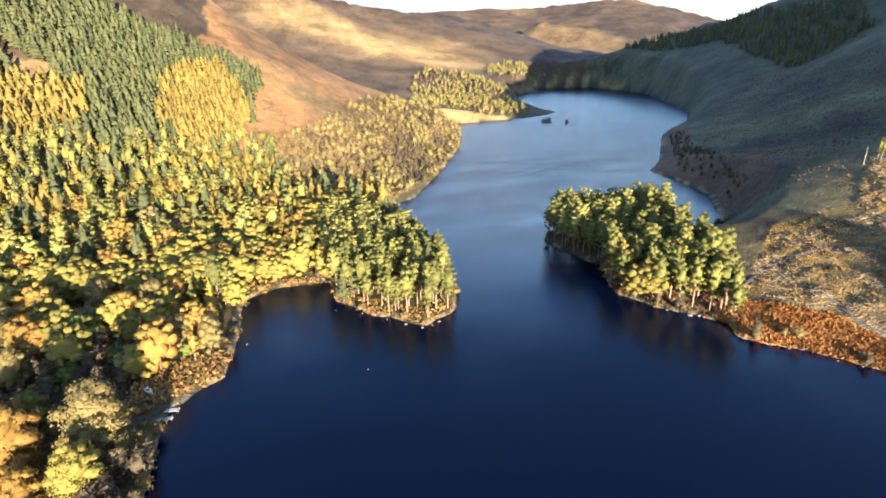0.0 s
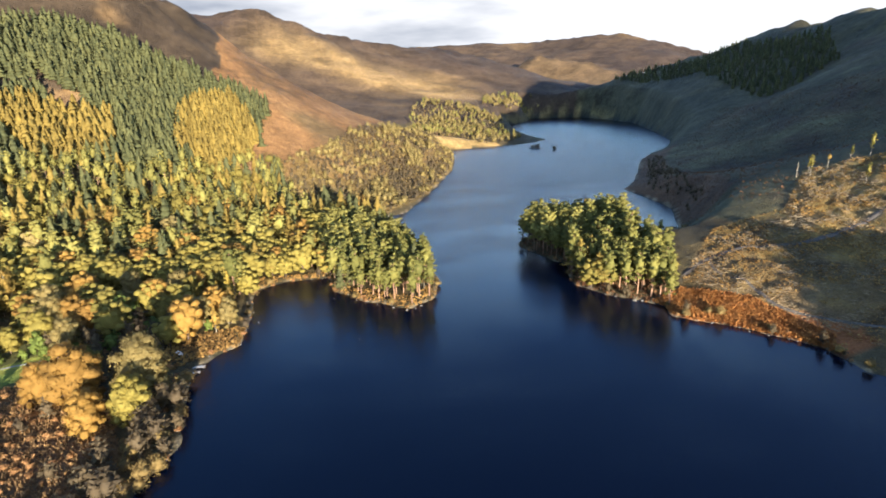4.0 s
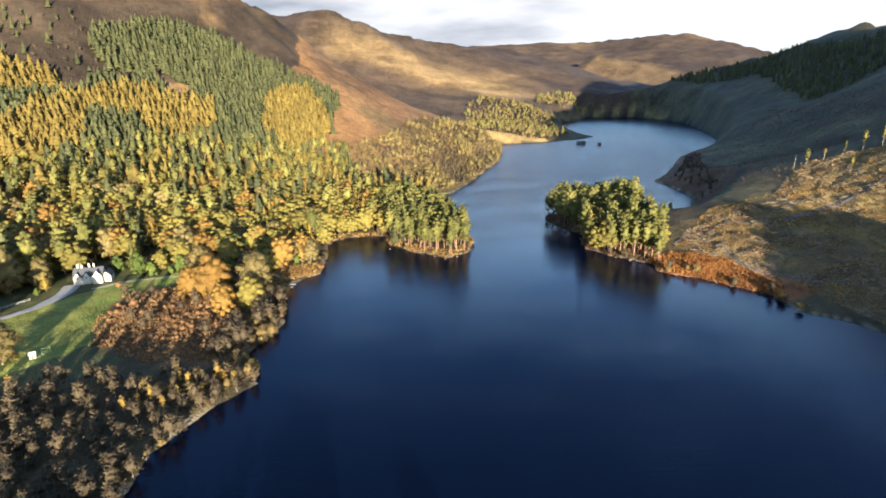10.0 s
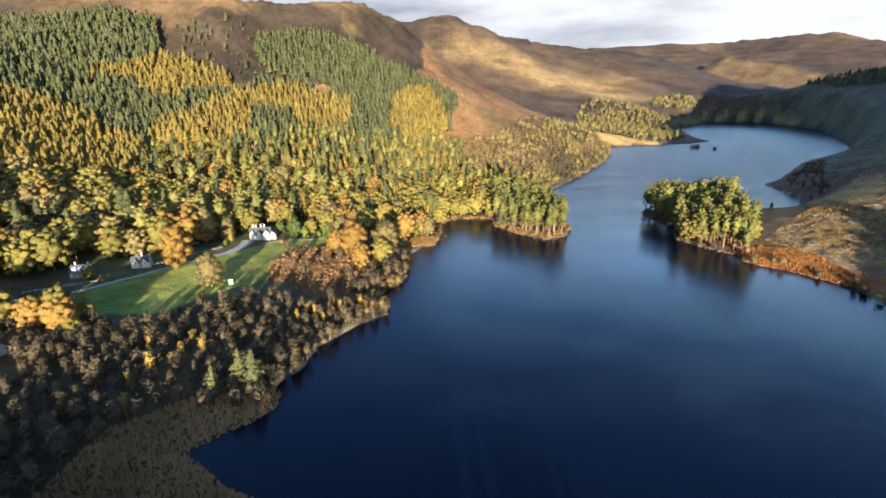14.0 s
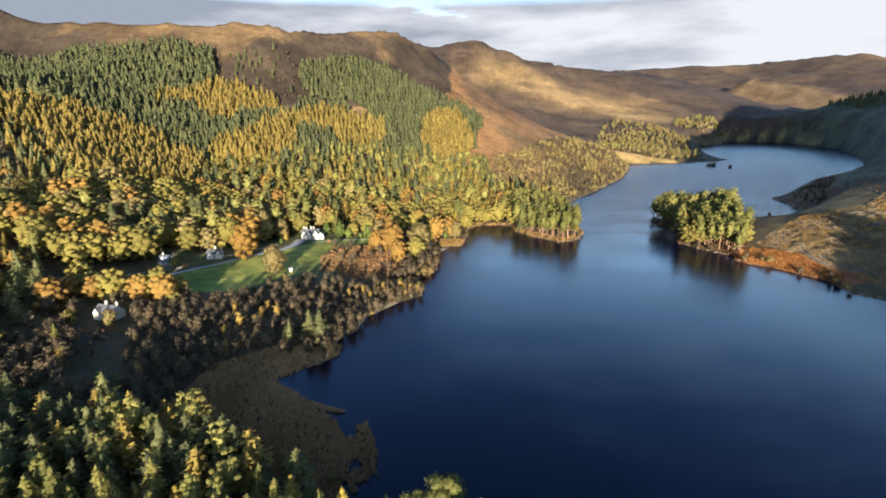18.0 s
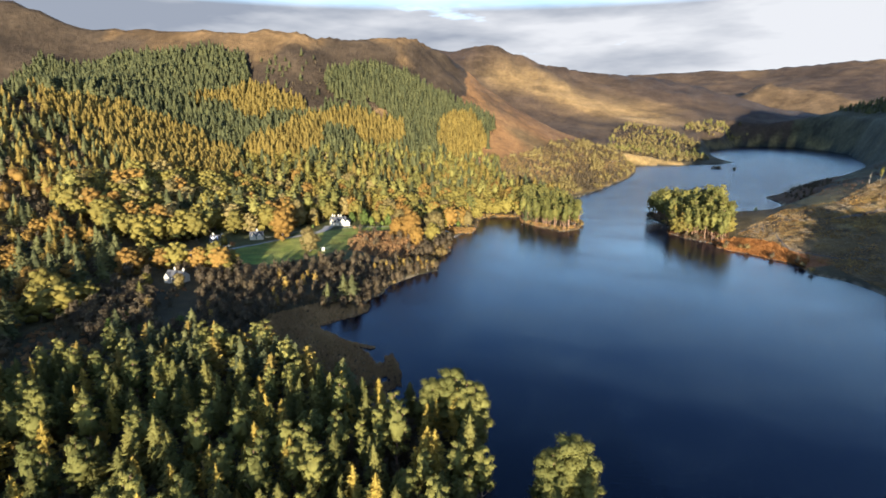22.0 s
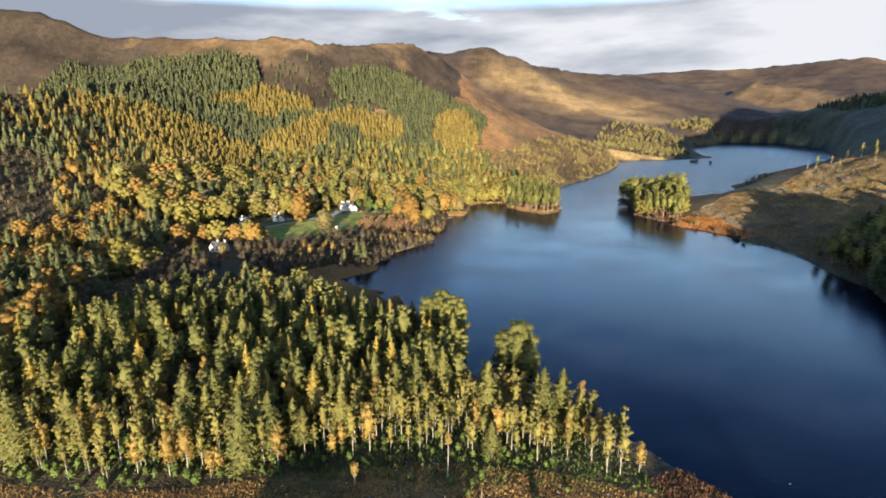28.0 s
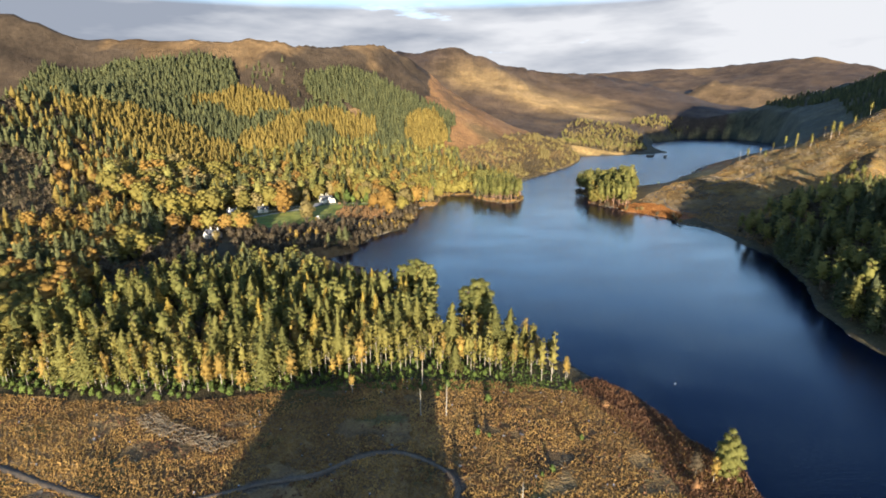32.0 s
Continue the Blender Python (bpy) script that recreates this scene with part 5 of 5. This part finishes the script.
def strip(name, label, line, widths, material, lift=0.14):
    """A road laid over the ground along a line."""
    pts, wid = [], []
    for k, ((ax, ay), (bx, by)) in enumerate(zip(line, line[1:])):
        n = max(2, int(math.hypot(bx - ax, by - ay) / 1.5))
        for i in range(n):
            t = i / n
            pts.append((ax + t * (bx - ax), ay + t * (by - ay)))
            wid.append(widths[k] + t * (widths[k + 1] - widths[k]))
    pts, wid = np.array(pts), np.array(wid)
    pts = np.stack([np.convolve(np.pad(pts[:, c], 4, "edge"), np.ones(9) / 9, "valid") for c in (0, 1)], -1)
    way = unit(np.gradient(pts, axis=0))
    side = np.stack([-way[:, 1], way[:, 0]], -1)
    rows = []
    for s in (-0.5, -0.25, 0, 0.25, 0.5):
        p = pts + side * (wid * s)[:, None]
        rows.append(np.stack([p[:, 0], p[:, 1], ground_z(p[:, 0], p[:, 1]) + lift - 0.25 * (abs(s) == 0.5)], -1))
    v = np.stack(rows, 1).reshape(-1, 3)
    n = len(pts)
    i = (np.arange(n - 1)[:, None] * 5 + np.arange(4)[None]).ravel()
    ob = new(name, mesh_of(name, v, np.stack([i, i + 1, i + 6, i + 5], -1), [material], smooth=True))
    return tagged(ob, label, "road", kind="structure")


strip("road", "pale gravel drive past the houses", ROAD_HOUSE, [3, 3, 3, 3, 3.2, 3.6, 5, 7.5, 8.5], GRAVEL, 0.16)
strip("forest_track", "dark rutted track over the cleared slope", TRACK_C, [2.2] * 7, MUD, 0.18)
strip("forest_track", "dark rutted track down the cleared slope", TRACK_D, [1.6] * 8, MUD, 0.18)
strip("forest_track", "dark wet track across the felled ground", TRACK_A, [2.0] * 8, TRACK, 0.26)
strip("forest_track", "grey track curving over the felled ground", TRACK_B, [1.3, 1.6, 1.2, 1.8, 1.5, 1.7, 1.9, 1.6, 1.8, 1.4, 1.7, 1.5, 1.2, 1.2], TRACK, 0.3)
strip("path", "narrow grass path below the house", [(-121, 150), (-108, 158), (-92, 164), (-80, 165)], [1.4, 1.4, 1.4, 1.4], GRAVEL, 0.1)


def jetty(x0, y0, x1, y1, wide):
    root = tagged(new("jetty"), "small weathered grey plank landing stage on posts", "jetty", "landing stages")
    long = math.hypot(x1 - x0, y1 - y0)
    for k in range(int(long / 0.32)):
        part("plank", [box(k * 0.32, -wide / 2, 0.5, k * 0.32 + 0.27, wide / 2, 0.56)], DEADPLAIN, root)
    for s in (-1, 1):
        part("beam", [box(0, s * wide * 0.4 - 0.06, 0.36, long, s * wide * 0.4 + 0.06, 0.5)], DARKWOOD, root)
        for k in range(4):
            px = 0.3 + k * (long - 0.6) / 3
            part("post", [box(px - 0.08, s * wide * 0.5 - 0.08, -1.6, px + 0.08, s * wide * 0.5 + 0.08, 1.05)], DARKWOOD, root)
    root.matrix_world = pose(x0, y0, 0, 0, 0, math.degrees(math.atan2(y1 - y0, x1 - x0)))


DEADPLAIN = surface("weathered_planks", (0.3, 0.28, 0.25), (0.55, 0.52, 0.47), 0.5, bump=0.3)
jetty(-36.2, 147.3, -28.6, 146.1, 1.5)
jetty(-34.0, 142.6, -29.8, 142.7, 1.3)


def rowing_boat(x, y, turn):
    root = tagged(new("rowing_boat"), "white rowing boat drawn up on the bank", "boat")
    outer, f = [], []
    for i in range(9):
        t = i / 8
        w = 0.75 * math.sin(math.pi * min(0.94, 0.14 + 0.86 * t)) ** 0.7
        for a in np.linspace(-1, 1, 7):
            outer.append((4.2 * (t - 0.5), w * a, 0.55 * abs(a) ** 2.2 + 0.12 * (2 * t - 1) ** 2))
    for i in range(8):
        for k in range(6):
            a = i * 7 + k
            f.append((a, a + 1, a + 8, a + 7))
    hull = part("hull", [(outer, f)], PAINT, root)
    thick = hull.modifiers.new("thickness", "SOLIDIFY")
    thick.thickness = 0.05
    for bx in (-1.0, 0.1, 1.1):
        part("seat", [box(bx - 0.14, -0.6, 0.34, bx + 0.14, 0.6, 0.39)], DEADPLAIN, root)
    root.matrix_world = pose(x, y, ground_at(x, y) + 0.08, 4, 0, turn)


rowing_boat(-38.3, 157, -55)


def buoy(x, y):
    root = tagged(new("mooring_buoy"), "small white mooring buoy on the water", "buoy", "mooring buoys")
    rings = [(0.0, -0.2), (0.26, -0.1), (0.34, 0.08), (0.26, 0.28), (0.08, 0.38)]
    v = [(r * math.cos(a), r * math.sin(a), z) for r, z in rings for a in np.linspace(0, 2 * math.pi, 9)[:-1]]
    f = [(k * 8 + i, k * 8 + (i + 1) % 8, k * 8 + 8 + (i + 1) % 8, k * 8 + 8 + i) for k in range(4) for i in range(8)]
    part("float", [(v, f)], PAINT, root)
    part("ring", [box(-0.04, -0.1, 0.36, 0.04, 0.1, 0.5)], STONE, root)
    root.matrix_world = pose(x, y, 0) @ Matrix.Scale(0.42, 4)


for bx, by in ((25.7, 150.4), (20.6, 196), (-11.9, 179.4), (79.3, -188)):
    buoy(bx, by)


def fence(points, label):
    root = tagged(new("fence"), label, "fence")
    (ax, ay), (bx, by) = points
    n = int(math.hypot(bx - ax, by - ay) / 2.2)
    for k in range(n + 1):
        x, y = ax + (bx - ax) * k / n, ay + (by - ay) * k / n
        z = ground_at(x, y)
        part("post", [box(x - 0.06, y - 0.06, z - 0.3, x + 0.06, y + 0.06, z + 1.15)], DEADPLAIN, root)
        if k:
            for h in (0.45, 0.95):
                part("rail", [tube([(px, py, pz + h), (x, y, z + h)], [0.05, 0.05], 4)], DEADPLAIN, root)
        px, py, pz = x, y, z


fence(((-160, 107), (-139, 140)), "weathered wooden post and rail fence beside the drive")
fence(((-196, 66), (-172, 84)), "weathered wooden post and rail fence by the dark house")
swing = tagged(new("garden_swing"), "green metal garden swing frame on the lawn", "swing")
for sx in (-1.2, 1.2):
    for sy in (-0.8, 0.8):
        part("leg", [tube([(sx, sy, 0), (sx, 0, 2.1)], [0.06, 0.06], 5)], DOOR, swing)
part("top_bar", [tube([(-1.3, 0, 2.1), (1.3, 0, 2.1)], [0.06, 0.06], 5)], DOOR, swing)
for sx in (-0.3, 0.3):
    part("chain", [tube([(sx, 0, 2.1), (sx, 0, 0.6)], [0.02, 0.02], 4)], STONE, swing)
part("seat", [box(-0.4, -0.15, 0.56, 0.4, 0.15, 0.61)], DEADPLAIN, swing)
swing.matrix_world = pose(-108.5, 87, ground_at(-108.5, 87), 0, 0, 25)
stone = tagged(new("garden_hut"), "small pale wooden play hut on the lawn", "hut")
part("wall", [box(-0.9, -0.8, -0.2, 0.9, 0.8, 1.6)], HARLING, stone)
part("roof", roof_slabs(-0.9, 0.9, 0.8, 1.55, 2.2, 0.15, 0.08), DEADPLAIN, stone)
part("door", [box(-0.3, -0.84, 0, 0.3, -0.79, 1.2)], DARKWOOD, stone)
stone.matrix_world = pose(-111.5, 84.5, ground_at(-111.5, 84.5), 0, 0, 15)

# ---- undergrowth, dead wood, stones ----
small_rng = np.random.default_rng(23)


def scatter(poly, count, clear=0.5, where=None):
    px, py = [p[0] for p in poly], [p[1] for p in poly]
    X, Y = small_rng.uniform(min(px), max(px), count * 2), small_rng.uniform(min(py), max(py), count * 2)
    ok = inside(poly, X, Y)
    X, Y = X[ok][:count], Y[ok][:count]
    ok = off_shore(X, Y) > clear
    if where is not None:
        ok &= where(X, Y)
    X, Y = X[ok], Y[ok]
    return X, Y, ground_z(X, Y)


def tufts(name, label, category, material, X, Y, Z, height, width, blades=4):
    """Clumps of blades that lean apart, in one mesh."""
    n = len(X)
    v, tint = [], []
    base = np.stack([X, Y, Z - 0.05], -1)
    grow = small_rng.uniform(0.55, 1.35, n)
    colour = np.clip(0.5 + 0.75 * fbm(X, Y, 15, 4, 31) + small_rng.normal(0, 0.22, n), 0, 1)
    for k in range(blades):
        a = small_rng.uniform(0, 2 * math.pi, n)
        out = np.stack([np.cos(a), np.sin(a), np.zeros(n)], -1)
        side = np.stack([-np.sin(a), np.cos(a), np.zeros(n)], -1)
        w, h = (width * grow)[:, None], (height * grow * small_rng.uniform(0.7, 1.2, n))[:, None]
        foot = base + out * w * 0.25
        v.append(np.stack([foot - side * w * 0.5, foot + side * w * 0.5, foot + out * w * 0.7 + (0, 0, 1) * h], 1))
        tint.append(np.repeat(colour[:, None], 3, 1))
    v = np.stack(v, 1).reshape(-1, 3)
    tint = np.stack(tint, 1).ravel()
    return tagged(new(name, mesh_of(name, v, np.arange(len(v)).reshape(-1, 3), [material], tint)), label, category, kind="stuff")


off_track = lambda x, y: (near_line(TRACK_A, x, y) > 0.9 + 0.5 * fbm(x, y, 3, 2, 44)) & (near_line(TRACK_B, x, y) > 0.7 + 0.6 * fbm(x, y, 3, 2, 45))
X, Y, Z = scatter(FELLED_NEAR, 125000, 0.5, lambda x, y: off_track(x, y) & (y > -268) & (fbm(x, y, 11, 3, 41) > -0.35))
tufts("heath_grass", "tawny tussocks of dry grass over felled ground", "grass", TUSSOCK, X, Y, Z, 0.38, 0.36, 3)
X, Y, Z = scatter(FELLED_NEAR, 9000, 0.5, lambda x, y: off_track(x, y) & (y > -268) & (fbm(x, y, 12, 3, 43) > 0.1))
tufts("dead_bracken", "rusty dead bracken on the felled ground", "bracken", BRACKEN, X, Y, Z, 0.5, 0.5, 3)
X, Y, Z = scatter([(44, -192), (56, -184), (74, -206), (84, -232), (84, -262), (62, -262), (58, -226)], 9000, 0.3)
tufts("bank_bracken", "red-brown bracken on the loch bank", "bracken", BRACKEN, X, Y, Z, 0.55, 0.42, 3)
X, Y, Z = scatter([(150, 132), (162, 114), (182, 84), (190, 92), (184, 124), (168, 146), (152, 144)], 4200, 0.3)
tufts("shore_bracken", "bright rust-coloured bracken along the shore", "bracken", RUST, X, Y, Z, 1.0, 0.9)
X, Y, Z = scatter(ISLAND + [(128, 238)], 3500, 0.3)
tufts("island_heather", "brown heather and bracken under the pines", "bracken", BRACKEN, X, Y, Z, 0.7, 0.9)
X, Y, Z = scatter([(-102, -26), (-84, -8), (-60, -4), (-58, -14), (-76, -34), (-50, -56), (-40, -74), (-42, -96), (-70, -80), (-104, -66)], 12000, -2.5)
tufts("reed_bed", "brown reed bed at the head of the bay", "reeds", REED, X, Y, np.maximum(Z, -0.3), 1.1, 0.4)
X, Y, Z = scatter([(-48, -52), (-34, -60), (-30, -84), (-44, -92)], 2600, -9, lambda x, y: fbm(x, y, 9, 3, 55) > 0.12)
tufts("water_reeds", "thin line of reeds standing in the water", "reeds", REED, X, Y, np.full(len(X), -0.1), 1.1, 0.35)
bx_ = small_rng.uniform(0, 1, 700)
X = np.concatenate([-61 + 12 * bx_, -49 + 7 * bx_]) + small_rng.normal(0, 0.5, 1400)
Y = np.concatenate([-46.5 - 5.5 * bx_ ** 0.6, -60 - 15 * bx_]) + small_rng.normal(0, 0.35, 1400)
tufts("reed_bar", "dark bars of broken reeds standing in the shallows", "reeds", REED, X, Y, np.full(len(X), -0.1), 0.7, 0.5, 3)
X, Y, Z = scatter([(-150, -204), (48, -196), (30, -165), (-10, -160), (-150, -180)], 5000, 0.5)
tufts("wood_edge_growth", "green brambles under the wood edge", "undergrowth", LEAF_MANY["holly"], X, Y, Z, 0.7, 0.6, 3)
X, Y, Z = scatter([(-112, 146), (-60, 158), (-34, 98), (-42, 62), (-75, 70), (-104, 88)], 12000, 0.5, lambda x, y: inside(BRUSH, x + 9 * fbm(x, y, 16, 3, 47), y + 9 * fbm(x, y, 16, 3, 48)))
tufts("lawn_bracken", "rust-red bracken beside the lawn", "bracken", HEATH, X, Y, Z, 0.7, 0.55, 3)
X, Y, Z = scatter([(-20, 232), (-18, 214), (24, 218), (18, 196), (50, 166), (76, 180), (76, 206), (54, 184), (30, 204), (26, 232)], 2200, 0.2)
tufts("shore_sedge", "pale sedge along the wooded shore", "grass", TUSSOCK, X, Y, Z, 0.6, 0.8)
X, Y, Z = scatter([(-44, 142), (-26, 156), (-14, 160), (-16, 176), (-44, 170)], 900, 0.2)
tufts("landing_sedge", "tawny sedge round the landing", "grass", TUSSOCK, X, Y, Z, 0.7, 0.8)


def sticks(name, label, X, Y, Z, long, thick):
    """Felled stems and brash lying about, in one mesh."""
    n = len(X)
    a, tilt = small_rng.uniform(0, math.pi, n), small_rng.normal(0, 0.12, n)
    length = long * small_rng.uniform(0.4, 1.3, n)
    way = np.stack([np.cos(a), np.sin(a), tilt], -1) * length[:, None] / 2
    side = np.stack([-np.sin(a), np.cos(a), np.zeros(n)], -1) * thick
    up = np.zeros((n, 3))
    up[:, 2] = thick * 1.6
    c = np.stack([X, Y, Z + 0.12], -1)
    v = np.stack([c - way - side, c - way + side, c - way + up, c + way - side * 0.6, c + way + side * 0.6, c + way + up * 0.6], 1)
    f = np.array([(0, 1, 4), (0, 4, 3), (1, 2, 5), (1, 5, 4), (2, 0, 3), (2, 3, 5)])
    f = (np.arange(n)[:, None, None] * 6 + f[None]).reshape(-1, 3)
    tint = np.repeat(small_rng.uniform(0, 1, n), 6)
    return tagged(new(name, mesh_of(name, v.reshape(-1, 3), f, [DEADWOOD], tint)), label, "brash", kind="stuff")


X, Y, Z = scatter(FELLED_FAR, 22000, 0.8, lambda x, y: (np.abs(fbm(x, y, 20, 2, 91)) < 0.22) | (fbm(x, y, 8, 2, 92) > 0.25))
sticks("brash", "bleached brash and felled stems on the cleared slope", X, Y, Z, 2.8, 0.09)
X, Y, Z = scatter(FELLED_FAR, 26000, 0.8, lambda x, y: fbm(x, y, 14, 3, 93) > -0.25)
tufts("slope_grass", "pale dry grass over the cleared slope", "grass", TUSSOCK, X, Y, Z, 0.4, 0.7)
X, Y, Z = scatter(FELLED_NEAR, 1500, 0.5, lambda x, y: y > -268)
sticks("twigs", "grey twigs and branches on felled ground", X, Y, Z, 1.8, 0.05)
X, Y, Z = scatter([(-85, -218), (-81, -214), (-73, -220), (-63, -224), (-51, -229), (-56, -234), (-65, -230), (-78, -225)], 900, 0.5)
sticks("brash_pile", "long grey heap of cut branches", X, Y, Z + 0.25, 2.0, 0.06)


def stump(x, y, s):
    root = tagged(new("tree_stump"), "pale cut tree stump on felled ground", "stump", "stumps on the felled ground")
    part("wood", [tube([(0, 0, -0.2), (0, 0, 0.12), (0.01, 0, 0.4)], [0.34, 0.25, 0.22], 8)], DARKWOOD, root)
    part("cut_face", [([(0.21 * math.cos(a), 0.21 * math.sin(a), 0.4) for a in np.linspace(0, 2 * math.pi, 9)[:-1]], [tuple(range(8))])],
         DEADPLAIN, root, "pale sawn top")
    root.matrix_world = pose(x, y, ground_at(x, y)) @ Matrix.Scale(s, 4)


X, Y, Z = scatter(FELLED_NEAR, 120, 2, lambda x, y: off_track(x, y) & (y > -262))
for x, y in list(zip(X, Y))[:70]:
    stump(x, y, small_rng.uniform(0.7, 1.3))


def snag(x, y, high, tuft):
    root = tagged(new("dead_tree"), "tall pale dead trunk still standing on felled ground", "dead tree", "standing dead trunks")
    spine = [(0.05 * math.sin(k * 1.7), 0.05 * math.cos(k * 2.1), high * k / 5 - (0.2 if k == 0 else 0)) for k in range(6)]
    part("trunk", [tube(spine, [0.2, 0.17, 0.15, 0.12, 0.09, 0.05], 6)], BARK_PALE, root)
    for k in range(7):
        a, h = k * 2.4, high * (0.45 + 0.07 * k)
        part("branch", [tube([(0, 0, h), (0.7 * math.cos(a), 0.7 * math.sin(a), h + 0.25)], [0.05, 0.02], 4)], BARK_PALE, root)
    if tuft:
        n = 160
        way = unit(small_rng.normal(0, 1, (n, 3)))
        at = np.array([(0, 0, high * 0.86)]) + way * small_rng.uniform(0.4, 1.0, n)[:, None] * (1.1, 1.1, 1.9)
        v, f, _ = leaves(small_rng, at, way, 0.4)
        new("foliage", mesh_of("snag_foliage", v, f, [LEAF_ONE["birch"]])).parent = root
    root.matrix_world = pose(x, y, ground_at(x, y), 1.5, -1, x * 40)


for sx, sy, sh, st in ((-3.4, -213, 8.5, False), (4.0, -212.9, 10.5, False), (-4.2, -196, 12.5, True), (-26, -200.5, 5.5, True),
                       (22, -250, 6.5, False), (283, 196, 9, False), (300, 192, 7, True), (338, 160, 10, True)):
    snag(sx, sy, sh, st)


def boulder_mesh(k):
    rng = np.random.default_rng(90 + k)
    bm = bmesh.new()
    bmesh.ops.create_icosphere(bm, subdivisions=2, radius=1.0)
    for v in bm.verts:
        v.co = Vector((v.co.x * 1.2, v.co.y * 0.9, v.co.z * 0.65)) * (1 + 0.28 * noise.noise(v.co * 1.3 + Vector((k * 7.1, 0, 0))))
    me = bpy.data.meshes.new("boulder")
    bm.to_mesh(me)
    bm.free()
    me.materials.append(STONE)
    return me


BOULDERS = [boulder_mesh(k) for k in range(4)]
spots = [(44, 176, 0.9), (49, 171.5, 1.0), (53, 172, 0.7), (56, 174, 0.8), (38, 182, 0.6), (30, 190, 0.6), (136, 168, 0.8), (141, 155, 0.9),
         (146, 148.5, 1.3), (149, 147, 1.0), (152, 143, 0.8), (135, 176, 0.7), (134, 232, 0.8), (137, 221, 0.7), (160, 118.5, 0.6),
         (168, 108, 0.6), (172, 103, 0.7), (176, 98, 0.6), (-18, 161, 0.5), (-28, 153, 0.5), (8, -236, 0.8), (20, -222, 0.7),
         (-34, -229, 0.6), (12, -228, 0.7), (181, 86, 0.6), (17, -201, 0.9), (25, -221, 0.8), (23, -206, 0.6), (-10, -228, 0.7), (-24, -237.5, 0.9)]
for k, (bx, by, bs) in enumerate(spots):
    ob = tagged(new("boulder", BOULDERS[k % 4]), "grey weathered boulder at the water's edge" if by > -200 else "grey boulder on felled ground",
                "boulder", "boulders")
    ob.matrix_world = pose(bx, by, max(ground_at(bx, by), -0.1) + 0.05 * bs, 0, 0, k * 61) @ Matrix.Scale(bs * 0.65, 4)
sx_, sy_, sz_ = [], [], []
for (ax, ay), (bx, by) in list(zip(SHORE, SHORE[1:])):
    if ay < 300 and not (-120 < ay < 60 and ax < 0):
        for k in range(int(math.hypot(bx - ax, by - ay) * 0.9)):
            t = small_rng.uniform()
            sx_.append(ax + t * (bx - ax) + small_rng.normal(0, 1.6))
            sy_.append(ay + t * (by - ay) + small_rng.normal(0, 1.6))
sx_, sy_ = np.array(sx_), np.array(sy_)
dd = off_shore(sx_, sy_)
ok = (dd > -0.5) & (dd < 1.3)
sx_, sy_ = sx_[ok], sy_[ok]
sz_ = np.maximum(ground_z(sx_, sy_), 0)
rock = np.array([(1, 0, 0), (0.3, 0.9, 0), (-0.8, 0.5, 0), (-0.7, -0.6, 0), (0.4, -0.9, 0), (0.1, 0, 0.7)])
rf = np.array([(0, 1, 5), (1, 2, 5), (2, 3, 5), (3, 4, 5), (4, 0, 5)])
size_ = small_rng.uniform(0.15, 0.5, len(sx_))
turn_ = small_rng.uniform(0, 6.28, len(sx_))
rv = np.stack([np.stack([c * rock[:, 0] - s * rock[:, 1], s * rock[:, 0] + c * rock[:, 1], rock[:, 2]], -1)
               for c, s in zip(np.cos(turn_), np.sin(turn_))]) * size_[:, None, None]
rv += np.stack([sx_, sy_, sz_ - 0.05], -1)[:, None]
tagged(new("shore_stones", mesh_of("shore_stones", rv.reshape(-1, 3), (np.arange(len(sx_))[:, None, None] * 6 + rf[None]).reshape(-1, 3), [STONE])),
       "pale stones along the water's edge", "stones", kind="stuff")


X, Y, Z = scatter([(228, 225), (262, 180), (340, 210), (400, 160), (620, 300), (640, 640), (470, 520), (300, 330)], 9000, 2)
tufts("hill_heather", "dark heather and bracken clumps on the hillside", "heather", BRACKEN, X, Y, Z, 0.6, 0.8, 3)


# two islets far down the loch
def islet(x, y, wide):
    root = tagged(new("islet"), "tiny rocky islet with a few bushes", "islet")
    v, f = [(0, 0, 1.6)], []
    for ring, (r, z) in enumerate(((0.5, 1.2), (0.85, 0.5), (1.05, -0.6))):
        for i in range(12):
            a = i * math.pi / 6
            q = wide * r * (1 + 0.2 * math.sin(3 * a + x) + 0.1 * math.cos(5 * a))
            v.append((q * math.cos(a), 0.6 * q * math.sin(a), z))
    f += [(0, 1 + i, 1 + (i + 1) % 12) for i in range(12)]
    f += [(1 + r * 12 + i, 13 + r * 12 + i, 13 + r * 12 + (i + 1) % 12, 1 + r * 12 + (i + 1) % 12) for r in range(2) for i in range(12)]
    part("rock", [(v, f)], ISLET_ROCK, root)
    n = 500
    way = unit(small_rng.normal(0, 1, (n, 3)) + (0, 0, 0.4))
    pick = small_rng.integers(0, 5, n)
    at = np.stack([(pick - 2) * wide * 0.3, 0.3 * wide * np.sin(pick * 2.0), 2.2 + 0.7 * np.cos(pick * 3.0)], -1) + way * wide * 0.32
    bv, bf, _ = leaves(small_rng, at, way, 1.0)
    new("bushes", mesh_of("islet_bushes", bv, bf, [LEAF_ONE["alder"]])).parent = root
    root.matrix_world = pose(x, y, 0)


islet(364, 690, 9.0)
islet(383, 668, 2.6)
